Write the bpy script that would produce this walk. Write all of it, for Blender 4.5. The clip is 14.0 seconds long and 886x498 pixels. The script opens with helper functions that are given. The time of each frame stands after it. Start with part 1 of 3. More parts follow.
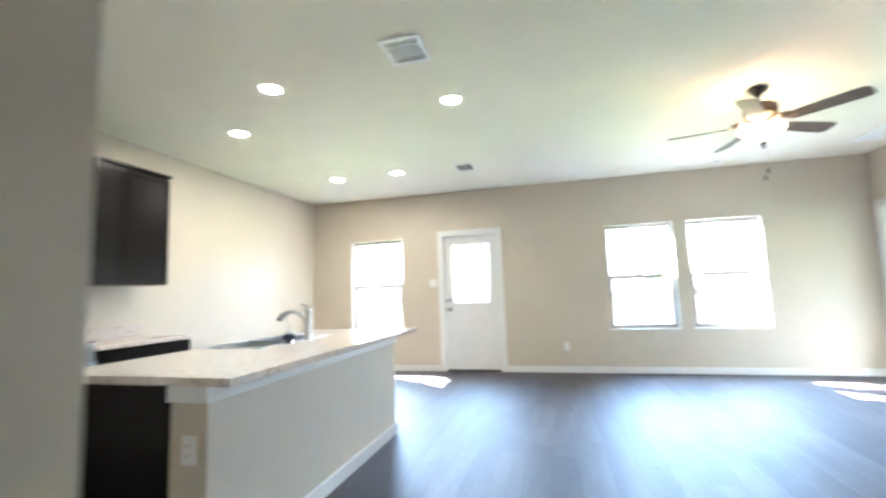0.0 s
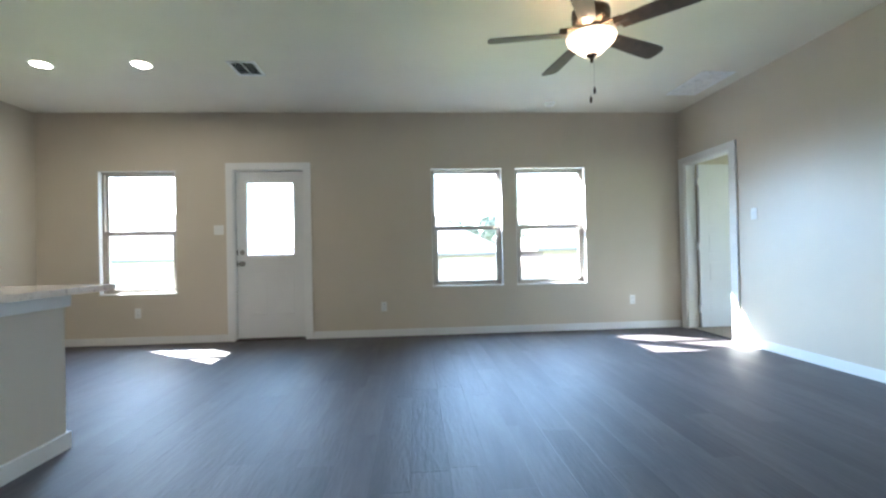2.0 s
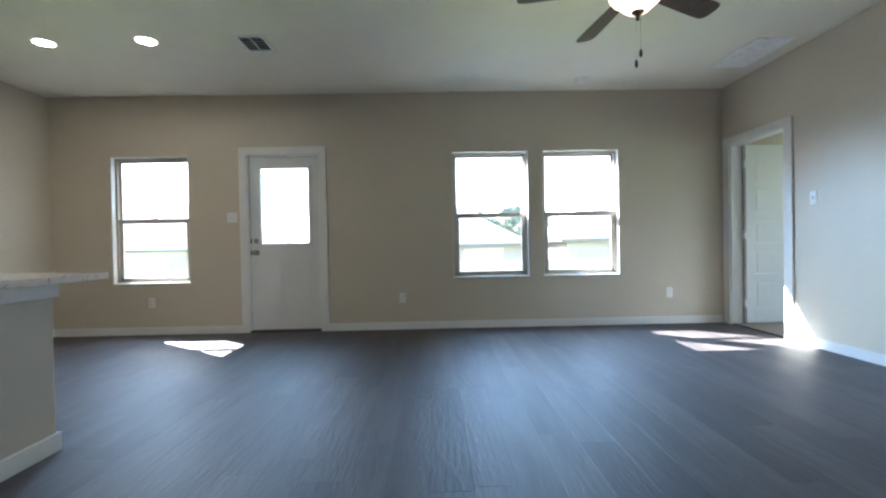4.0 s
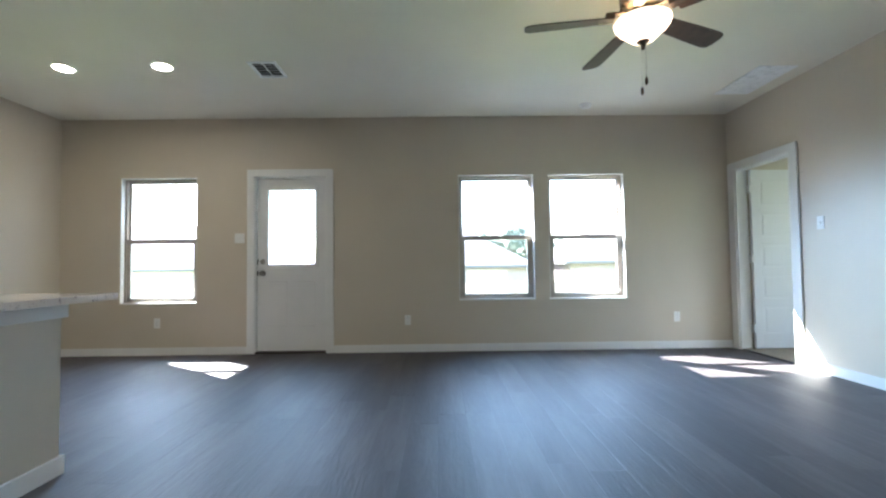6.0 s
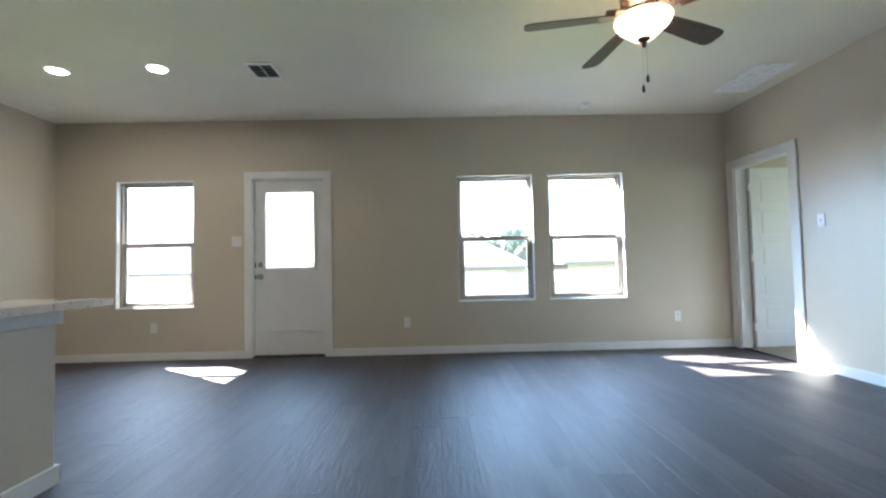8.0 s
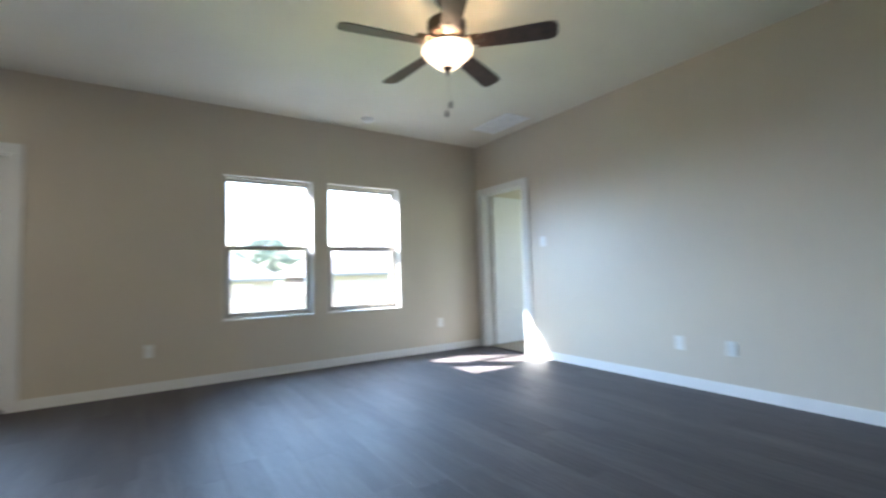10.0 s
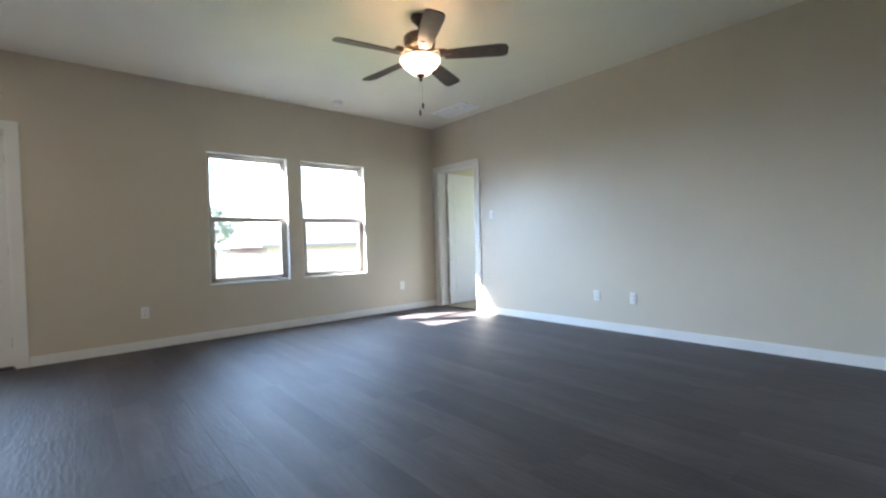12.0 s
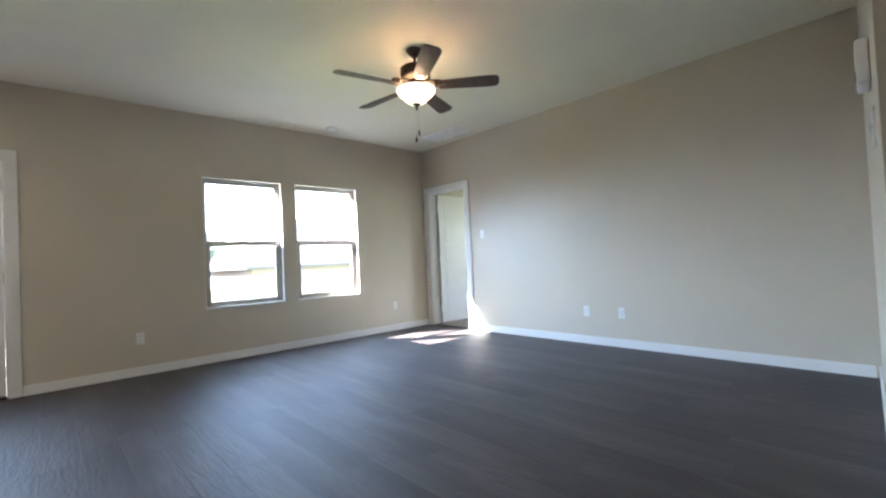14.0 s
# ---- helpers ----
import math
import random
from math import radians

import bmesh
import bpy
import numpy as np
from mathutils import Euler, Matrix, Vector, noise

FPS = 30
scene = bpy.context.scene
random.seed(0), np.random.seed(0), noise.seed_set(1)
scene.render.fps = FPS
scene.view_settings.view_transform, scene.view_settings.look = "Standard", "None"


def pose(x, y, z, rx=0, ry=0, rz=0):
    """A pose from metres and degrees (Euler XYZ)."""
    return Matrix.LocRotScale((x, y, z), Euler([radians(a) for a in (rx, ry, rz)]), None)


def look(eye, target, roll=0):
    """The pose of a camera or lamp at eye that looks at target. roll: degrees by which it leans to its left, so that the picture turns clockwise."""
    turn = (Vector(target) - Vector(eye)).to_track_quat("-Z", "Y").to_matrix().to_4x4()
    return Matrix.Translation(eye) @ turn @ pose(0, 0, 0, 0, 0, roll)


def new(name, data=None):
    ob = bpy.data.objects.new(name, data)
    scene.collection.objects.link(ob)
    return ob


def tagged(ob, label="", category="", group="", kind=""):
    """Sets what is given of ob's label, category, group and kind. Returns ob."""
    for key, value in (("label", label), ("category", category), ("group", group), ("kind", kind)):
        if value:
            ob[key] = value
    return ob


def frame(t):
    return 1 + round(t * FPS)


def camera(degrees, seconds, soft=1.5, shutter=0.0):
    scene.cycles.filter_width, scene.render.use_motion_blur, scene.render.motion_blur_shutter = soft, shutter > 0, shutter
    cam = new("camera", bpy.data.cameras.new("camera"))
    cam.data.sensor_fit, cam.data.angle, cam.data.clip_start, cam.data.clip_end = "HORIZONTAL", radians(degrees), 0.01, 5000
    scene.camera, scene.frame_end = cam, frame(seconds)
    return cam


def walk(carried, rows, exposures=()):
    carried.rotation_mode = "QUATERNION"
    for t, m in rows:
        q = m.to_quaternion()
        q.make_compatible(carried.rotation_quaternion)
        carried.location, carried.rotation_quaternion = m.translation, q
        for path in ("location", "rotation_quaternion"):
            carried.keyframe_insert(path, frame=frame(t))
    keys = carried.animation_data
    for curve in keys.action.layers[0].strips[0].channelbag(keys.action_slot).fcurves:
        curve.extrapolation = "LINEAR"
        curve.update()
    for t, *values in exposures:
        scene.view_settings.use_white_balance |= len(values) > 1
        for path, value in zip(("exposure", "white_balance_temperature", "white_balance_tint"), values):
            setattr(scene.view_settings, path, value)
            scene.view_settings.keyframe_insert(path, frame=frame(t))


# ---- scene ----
cam = camera(91.1, 14.0, soft=2.3, shutter=0.5)
PATH = [
    (0, (1.261, 1.491, 1.172), (0.765, 3.418, 1.375), -2.0),
    (0.2, (1.252, 1.562, 1.136), (0.943, 3.526, 1.349), -3.2),
    (0.5, (1.306, 1.731, 1.115), (1.117, 3.716, 1.271), -3.8),
    (1, (1.467, 2.052, 1.096), (1.364, 4.046, 1.209), -2.7),
    (1.5, (1.621, 2.391, 1.051), (1.801, 4.381, 1.134), -2.4),
    (2, (1.751, 2.645, 1.013), (1.877, 4.641, 1.028), -1.2),
    (2.5, (1.77, 2.824, 0.979), (1.907, 4.819, 0.951), -0.9),
    (3, (1.735, 2.932, 0.993), (1.836, 4.93, 0.969), -1.8),
    (3.5, (1.765, 2.944, 0.991), (1.828, 4.942, 0.946), -1.8),
    (4, (1.757, 2.944, 0.988), (1.787, 4.943, 0.963), -1.1),
    (6.5, (1.728, 2.94, 1.0), (1.744, 4.939, 1.079), -0.7),
    (7, (1.728, 2.943, 0.998), (1.747, 4.941, 1.066), -1.0),
    (9.3, (1.575, 3.181, 0.998), (1.649, 5.178, 1.094), -2.2),
    (9.5, (1.544, 3.236, 1.004), (1.917, 5.2, 1.065), -3.6),
    (9.7, (1.516, 3.264, 1.002), (2.229, 5.132, 1.07), -3.2),
    (10, (1.419, 3.228, 1.005), (2.514, 4.897, 1.114), -1.5),
    (10.5, (1.271, 3.075, 1.021), (2.823, 4.336, 1.028), -2.8),
    (11, (1.135, 2.891, 1.018), (2.65, 4.197, 1.015), -2.5),
    (11.5, (1.007, 2.779, 1.025), (2.394, 4.218, 0.951), -4.6),
    (12, (0.831, 2.744, 0.99), (2.125, 4.269, 0.956), -1.7),
    (12.5, (0.728, 2.722, 1.01), (2.104, 4.173, 0.994), -2.8),
    (13, (0.684, 2.718, 1.011), (2.027, 4.201, 1.025), -2.1),
    (13.5, (0.671, 2.724, 1.017), (2.016, 4.205, 1.055), -2.3),
    (14, (0.671, 2.717, 1.009), (2.02, 4.192, 1.058), -2.7),
]
EXPOSURES = [(0.0, 5.75, 5950, 8), (0.5, 5.25, 5900, 8), (1.0, 4.98, 5900, 7), (1.5, 4.72, 5900, 6), (2.3, 4.16, 5900, 6), (3.0, 3.86, 5900, 6), (4.2, 3.96, 5900, 6), (6.5, 4.16, 6000, 7), (9.5, 4.16, 6050, 9), (10.5, 4.18, 6150, 10), (14.0, 4.26, 6350, 12)]
walk(cam, [(t, look(eye, target, roll)) for t, eye, target, roll in PATH], EXPOSURES)

# ---- light ----
SUN = Vector((1.39, -1.0, -1.42)).normalized()
world = bpy.data.worlds.new("world")
scene.world = world
world.use_nodes = True
wn = world.node_tree
sky = wn.nodes.new("ShaderNodeTexSky")
sky.sky_type = "NISHITA"
sky.sun_disc = False
sky.sun_elevation = math.asin(-SUN.z)
sky.sun_rotation = math.atan2(-SUN.x, -SUN.y)
wn.links.new(sky.outputs[0], wn.nodes["Background"].inputs[0])
wn.nodes["Background"].inputs[1].default_value = 0.15
lamp = bpy.data.lights.new("sun", "SUN")
lamp.energy, lamp.angle, lamp.color = 5.0, radians(0.5), (1.0, 0.97, 0.92)
sun_lamp = new("sun", lamp)
sun_lamp.rotation_mode = "QUATERNION"
sun_lamp.rotation_quaternion = SUN.to_track_quat("-Z", "Y")
sun_lamp.location = (-10, 20, 15)


# area lamps outside the upper panes and the door glass, added to boost the skylight
for x, w, h, z, watts in ((-1.53, 0.82, 0.64, 1.68, 1.15), (2.4, 0.82, 0.64, 1.68, 2.8), (3.455, 0.82, 0.64, 1.68, 2.8), (0.0, 0.52, 0.84, 1.46, 0.9)):
    lamp = bpy.data.lights.new("window_light", "AREA")
    lamp.shape, lamp.size, lamp.size_y = "RECTANGLE", w, h
    lamp.energy, lamp.color, lamp.spread = watts, (0.44, 0.685, 1.0), radians(92)
    opening = new("window_light", lamp)
    opening.matrix_basis = look((x - 0.05, 8.42, z + 0.06), (x + 0.52, 7.42, z - 0.92))

# fill lamp at an unseen opening, added to brighten the next room
lamp = bpy.data.lights.new("bedroom_fill_light", "AREA")
lamp.shape, lamp.size, lamp.size_y = "RECTANGLE", 1.6, 1.4
lamp.energy, lamp.color = 1.8, (0.85, 0.93, 1.0)
opening = new("bedroom_fill_light", lamp)
opening.matrix_basis = look((9.3, 5.95, 1.32), (7.3, 6.3, 1.1))


# the three bulbs in the fan's open bowl
for k in range(3):
    a = radians(-27 + 120 * k)
    lamp = bpy.data.lights.new("fan_bulb_light", "POINT")
    lamp.energy, lamp.color, lamp.shadow_soft_size = 0.22, (1.0, 0.68, 0.42), 0.016
    bulb_light = new("fan_bulb_light", lamp)
    bulb_light.location = (2.935 + 0.048 * math.cos(a), 5.43 + 0.048 * math.sin(a), 2.74 - 0.352)


# ---- materials ----
def material(name, color, rough=0.5, metal=0.0, grain=None, bump=0.0, bump_scale=200.0, vary=0.0, vary_scale=1.5, emit=None, strength=0.0, coat=0.0, spread=(1, 1, 1)):
    m = bpy.data.materials.new(name)
    m.use_nodes = True
    nt = m.node_tree
    b = nt.nodes["Principled BSDF"]
    b.inputs["Base Color"].default_value = (*color, 1)
    b.inputs["Roughness"].default_value = rough
    b.inputs["Metallic"].default_value = metal
    b.inputs["Coat Weight"].default_value = coat
    geo = nt.nodes.new("ShaderNodeNewGeometry")
    mp = nt.nodes.new("ShaderNodeMapping")
    mp.inputs["Scale"].default_value = spread
    nt.links.new(geo.outputs["Position"], mp.inputs[0])
    if vary:
        n1 = nt.nodes.new("ShaderNodeTexNoise")
        n1.inputs["Scale"].default_value = vary_scale
        n1.inputs["Detail"].default_value = 6
        nt.links.new(mp.outputs[0], n1.inputs["Vector"])
        r = nt.nodes.new("ShaderNodeMapRange")
        r.inputs["From Min"].default_value, r.inputs["From Max"].default_value = 0.3, 0.7
        r.inputs["To Min"].default_value, r.inputs["To Max"].default_value = 1 - vary, 1 + vary
        nt.links.new(n1.outputs["Fac"], r.inputs["Value"])
        mul = nt.nodes.new("ShaderNodeVectorMath")
        mul.operation = "SCALE"
        mul.inputs[0].default_value = color
        nt.links.new(r.outputs[0], mul.inputs["Scale"])
        nt.links.new(mul.outputs[0], b.inputs["Base Color"])
        rr = nt.nodes.new("ShaderNodeMapRange")
        rr.inputs["To Min"].default_value, rr.inputs["To Max"].default_value = rough * 0.85, min(1, rough * 1.15)
        nt.links.new(n1.outputs["Fac"], rr.inputs["Value"])
        nt.links.new(rr.outputs[0], b.inputs["Roughness"])
    if bump:
        n2 = nt.nodes.new("ShaderNodeTexNoise")
        n2.inputs["Scale"].default_value = bump_scale
        n2.inputs["Detail"].default_value = 3
        nt.links.new(mp.outputs[0], n2.inputs["Vector"])
        bp = nt.nodes.new("ShaderNodeBump")
        bp.inputs["Strength"].default_value = bump
        bp.inputs["Distance"].default_value = 0.002
        nt.links.new(n2.outputs["Fac"], bp.inputs["Height"])
        nt.links.new(bp.outputs[0], b.inputs["Normal"])
    if emit:
        b.inputs["Emission Color"].default_value = (*emit, 1)
        b.inputs["Emission Strength"].default_value = strength
    return m


WALL = material("greige_wall_paint", (0.615, 0.55, 0.455), 0.45, bump=0.25, bump_scale=140, vary=0.03, vary_scale=1.2)
CEIL = material("flat_ceiling_paint", (0.79, 0.76, 0.67), 0.75, bump=0.35, bump_scale=110, vary=0.03)
TRIM = material("white_semigloss_trim", (0.8, 0.8, 0.79), 0.35, bump=0.06, bump_scale=60, vary=0.02, vary_scale=4)
DOORW = material("white_door_paint", (0.78, 0.78, 0.78), 0.38, bump=0.08, bump_scale=90, vary=0.02, vary_scale=3)
VINYL = material("clay_window_vinyl", (0.44, 0.39, 0.33), 0.4, vary=0.03, vary_scale=5)
PLATE = material("white_plastic_plate", (0.82, 0.82, 0.8), 0.3, vary=0.015, vary_scale=20)
STRIP = material("grey_label", (0.4, 0.41, 0.46), 0.5, vary=0.1, vary_scale=40)
SLOT = material("dark_slot", (0.03, 0.03, 0.03), 0.5)
CHROME = material("polished_chrome", (0.8, 0.8, 0.82), 0.07, 1.0, vary=0.03, vary_scale=30)
NICKEL = material("satin_nickel", (0.36, 0.34, 0.32), 0.3, 1.0, vary=0.05, vary_scale=40)
NAVY = material("dark_blue_plastic", (0.015, 0.018, 0.05), 0.3, vary=0.1, vary_scale=30)
STEEL = material("brushed_stainless_steel", (0.58, 0.59, 0.6), 0.3, 1.0, bump=0.1, bump_scale=80, vary=0.05, spread=(1, 1, 12))
ESPRESSO = material("espresso_stained_wood", (0.006, 0.0045, 0.0042), 0.24, vary=0.35, vary_scale=14, bump=0.12, bump_scale=60, spread=(6, 6, 0.7))
ESPRESSO.node_tree.nodes["Principled BSDF"].inputs["Specular IOR Level"].default_value = 0.25
BLADE = material("dark_walnut_blade", (0.07, 0.042, 0.031), 0.55, vary=0.3, vary_scale=18, bump=0.1, bump_scale=90)
BRONZE = material("aged_bronze_metal", (0.11, 0.085, 0.07), 0.4, 0.8, vary=0.25, vary_scale=40)
VENTW = material("white_enamel_vent", (0.87, 0.89, 0.9), 0.28, vary=0.03, vary_scale=20)
GRILLEBACK = material("pale_grille_backing", (0.85, 0.88, 0.88), 0.9, vary=0.08, vary_scale=30)
DUCTSHADE = material("duct_shade_sheet", (0.04, 0.04, 0.045), 0.8, vary=0.2, vary_scale=20)
BLACKGLASS = material("black_appliance_glass", (0.012, 0.012, 0.014), 0.08, vary=0.1, vary_scale=9)
CARPET = material("beige_carpet", (0.4, 0.34, 0.27), 0.95, bump=1.0, bump_scale=260, vary=0.18, vary_scale=50)
SUBFLOOR = material("dark_joint", (0.045, 0.038, 0.035), 0.7, vary=0.2, vary_scale=4)
THRESH = material("bronze_threshold", (0.06, 0.05, 0.045), 0.45, 0.6, vary=0.15, vary_scale=12)
GLOW = material("frosted_lamp_glass", (0.9, 0.84, 0.74), 0.35, emit=(1.0, 0.7, 0.45), strength=0.22)
BULB = material("lit_bulb_glass", (0.9, 0.85, 0.78), 0.4, emit=(1.0, 0.68, 0.4), strength=1.0)
CANGLOW = material("recessed_lens", (0.9, 0.9, 0.88), 0.4, emit=(1.0, 0.88, 0.72), strength=8.5)
GRASS = material("mown_lawn", (0.14, 0.185, 0.075), 0.9, bump=1.0, bump_scale=30, vary=0.4, vary_scale=0.8)
PATIO = material("patio_concrete", (0.42, 0.41, 0.38), 0.85, bump=0.3, bump_scale=60, vary=0.12, vary_scale=1.5)
SHINGLE = material("grey_brown_shingle", (0.125, 0.115, 0.115), 0.9, bump=0.8, bump_scale=25, vary=0.25, vary_scale=6)
HOUSEBRICK = material("tan_house_wall", (0.27, 0.215, 0.19), 0.85, bump=0.6, bump_scale=20, vary=0.2, vary_scale=5)
# lighter copy of the house wall, glare put into its colour
HOUSEGLARE = material("glare_bright_house_wall", (0.62, 0.52, 0.42), 0.85, bump=0.6, bump_scale=20, vary=0.12, vary_scale=5)
FENCEWOOD = material("cedar_fence_board", (0.46, 0.33, 0.28), 0.8, vary=0.25, vary_scale=8, bump=0.4, bump_scale=50, spread=(4, 4, 0.6))
BARK = material("tree_bark", (0.1, 0.075, 0.055), 0.95, bump=1.0, bump_scale=20, vary=0.3, vary_scale=4)
# leaf green is greyed and lightened to imitate haze over the far trees
LEAF = material("tree_leaf", (0.09, 0.115, 0.09), 0.7, vary=0.5, vary_scale=0.7)
HOUSEPANE = material("dark_house_window", (0.3, 0.22, 0.19), 0.4, vary=0.2, vary_scale=1)

# speckled granite
GRANITE = material("speckled_granite", (0.6, 0.55, 0.48), 0.12, vary=0.25, vary_scale=60)
nt = GRANITE.node_tree
vor = nt.nodes.new("ShaderNodeTexVoronoi")
vor.inputs["Scale"].default_value = 160
geo = nt.nodes.new("ShaderNodeNewGeometry")
nt.links.new(geo.outputs["Position"], vor.inputs["Vector"])
blot = nt.nodes.new("ShaderNodeTexNoise")
blot.inputs["Scale"].default_value = 32
blot.inputs["Detail"].default_value = 8
nt.links.new(geo.outputs["Position"], blot.inputs["Vector"])
mixv = nt.nodes.new("ShaderNodeMath")
mixv.operation = "MULTIPLY_ADD"
mixv.inputs[1].default_value = 0.35
nt.links.new(vor.outputs["Color"], mixv.inputs[0])
nt.links.new(blot.outputs["Fac"], mixv.inputs[2])
ramp = nt.nodes.new("ShaderNodeValToRGB")
ramp.color_ramp.elements[0].position, ramp.color_ramp.elements[0].color = 0.40, (0.17, 0.13, 0.125, 1)
ramp.color_ramp.elements[1].position, ramp.color_ramp.elements[1].color = 0.60, (0.66, 0.59, 0.54, 1)
mid_stop = ramp.color_ramp.elements.new(0.5)
mid_stop.color = (0.48, 0.41, 0.38, 1)
nt.links.new(mixv.outputs[0], ramp.inputs[0])
nt.links.new(ramp.outputs[0], nt.nodes["Principled BSDF"].inputs["Base Color"])

# vinyl plank: long grain, a tone of its own for each plank
PLANK = bpy.data.materials.new("dark_grey_brown_vinyl_plank")
PLANK.use_nodes = True
nt = PLANK.node_tree
b = nt.nodes["Principled BSDF"]
geo = nt.nodes.new("ShaderNodeNewGeometry")
info = nt.nodes.new("ShaderNodeObjectInfo")
mp = nt.nodes.new("ShaderNodeMapping")
mp.inputs["Scale"].default_value = (15, 2.0, 1)
shift = nt.nodes.new("ShaderNodeCombineXYZ")
far = nt.nodes.new("ShaderNodeMath")
far.operation = "MULTIPLY"
far.inputs[1].default_value = 40
nt.links.new(info.outputs["Random"], far.inputs[0])
nt.links.new(far.outputs[0], shift.inputs[1])
nt.links.new(geo.outputs["Position"], mp.inputs["Vector"])
add = nt.nodes.new("ShaderNodeVectorMath")
nt.links.new(mp.outputs[0], add.inputs[0])
nt.links.new(shift.outputs[0], add.inputs[1])
grain = nt.nodes.new("ShaderNodeTexNoise")
grain.inputs["Scale"].default_value, grain.inputs["Detail"].default_value, grain.inputs["Distortion"].default_value = 1.6, 9, 1.2
nt.links.new(add.outputs[0], grain.inputs["Vector"])
ramp = nt.nodes.new("ShaderNodeValToRGB")
ramp.color_ramp.elements[0].position, ramp.color_ramp.elements[0].color = 0.28, (0.046, 0.038, 0.0385, 1)
ramp.color_ramp.elements[1].position, ramp.color_ramp.elements[1].color = 0.76, (0.078, 0.066, 0.068, 1)
nt.links.new(grain.outputs["Fac"], ramp.inputs[0])
tone = nt.nodes.new("ShaderNodeMapRange")
tone.inputs["To Min"].default_value, tone.inputs["To Max"].default_value = 0.8, 1.2
nt.links.new(info.outputs["Random"], tone.inputs["Value"])
mul = nt.nodes.new("ShaderNodeVectorMath")
mul.operation = "SCALE"
nt.links.new(ramp.outputs[0], mul.inputs[0])
nt.links.new(tone.outputs[0], mul.inputs["Scale"])
blotch = nt.nodes.new("ShaderNodeTexNoise")
blotch.inputs["Scale"].default_value, blotch.inputs["Detail"].default_value = 0.45, 5
nt.links.new(add.outputs[0], blotch.inputs["Vector"])
patchy = nt.nodes.new("ShaderNodeMapRange")
patchy.inputs["From Min"].default_value, patchy.inputs["From Max"].default_value = 0.3, 0.7
patchy.inputs["To Min"].default_value, patchy.inputs["To Max"].default_value = 0.72, 1.28
nt.links.new(blotch.outputs["Fac"], patchy.inputs["Value"])
mul2 = nt.nodes.new("ShaderNodeVectorMath")
mul2.operation = "SCALE"
nt.links.new(mul.outputs[0], mul2.inputs[0])
nt.links.new(patchy.outputs[0], mul2.inputs["Scale"])
nt.links.new(mul2.outputs[0], b.inputs["Base Color"])
rr = nt.nodes.new("ShaderNodeMapRange")
rr.inputs["To Min"].default_value, rr.inputs["To Max"].default_value = 0.5, 0.64
nt.links.new(grain.outputs["Fac"], rr.inputs["Value"])
nt.links.new(rr.outputs[0], b.inputs["Roughness"])
bp = nt.nodes.new("ShaderNodeBump")
bp.inputs["Strength"].default_value, bp.inputs["Distance"].default_value = 0.9, 0.003
# embossed wavy grain running along each plank
fine = nt.nodes.new("ShaderNodeMapping")
fine.inputs["Scale"].default_value = (3.2, 4.5, 1)
nt.links.new(add.outputs[0], fine.inputs["Vector"])
emboss = nt.nodes.new("ShaderNodeTexNoise")
emboss.inputs["Scale"].default_value, emboss.inputs["Detail"].default_value, emboss.inputs["Distortion"].default_value = 1.0, 2, 0.6
nt.links.new(fine.outputs[0], emboss.inputs["Vector"])
relief = nt.nodes.new("ShaderNodeMath")
relief.operation = "ADD"
nt.links.new(grain.outputs["Fac"], relief.inputs[0])
nt.links.new(emboss.outputs["Fac"], relief.inputs[1])
nt.links.new(relief.outputs[0], bp.inputs["Height"])
nt.links.new(bp.outputs[0], b.inputs["Normal"])

# window glass
GLASS = bpy.data.materials.new("clear_window_glass")
GLASS.use_nodes = True
nt = GLASS.node_tree
nt.nodes.remove(nt.nodes["Principled BSDF"])
clear, shine, fres, mixs = (nt.nodes.new(k) for k in ("ShaderNodeBsdfTransparent", "ShaderNodeBsdfGlossy", "ShaderNodeFresnel", "ShaderNodeMixShader"))
shine.inputs["Roughness"].default_value = 0.02
nt.links.new(fres.outputs[0], mixs.inputs[0])
nt.links.new(clear.outputs[0], mixs.inputs[1])
nt.links.new(shine.outputs[0], mixs.inputs[2])
nt.links.new(mixs.outputs[0], nt.nodes["Material Output"].inputs["Surface"])


# ---- mesh helpers ----
def box(bm, x0, x1, y0, y1, z0, z1, bevel=0.0, m=None):
    r = bmesh.ops.create_cube(bm, size=1)
    vs = r["verts"]
    bmesh.ops.scale(bm, vec=(x1 - x0, y1 - y0, z1 - z0), verts=vs)
    bmesh.ops.translate(bm, vec=((x0 + x1) / 2, (y0 + y1) / 2, (z0 + z1) / 2), verts=vs)
    if bevel:
        es = list({e for v in vs for e in v.link_edges})
        out = bmesh.ops.bevel(bm, geom=es, offset=bevel, segments=2, affect="EDGES", profile=0.6)
        vs = out["verts"]
    if m is not None:
        bmesh.ops.transform(bm, matrix=m, verts=list({v for v in vs}))
    return bm


def boxes(*dims, bevel=0.0):
    bm = bmesh.new()
    for d in dims:
        box(bm, *d, bevel=bevel)
    return bm


def lathe(profile, steps=40, m=None):
    """A turned shape from (radius, height) pairs."""
    bm = bmesh.new()
    rings = []
    for r, z in profile:
        rings.append([bm.verts.new((r * math.cos(2 * math.pi * k / steps), r * math.sin(2 * math.pi * k / steps), z)) for k in range(steps)])
    for a, c in zip(rings, rings[1:]):
        for k in range(steps):
            f = bm.faces.new((a[k], a[(k + 1) % steps], c[(k + 1) % steps], c[k]))
            f.smooth = True
    bm.faces.new(rings[0][::-1])
    bm.faces.new(rings[-1])
    bmesh.ops.recalc_face_normals(bm, faces=bm.faces)
    if m is not None:
        bm.transform(m)
    return bm


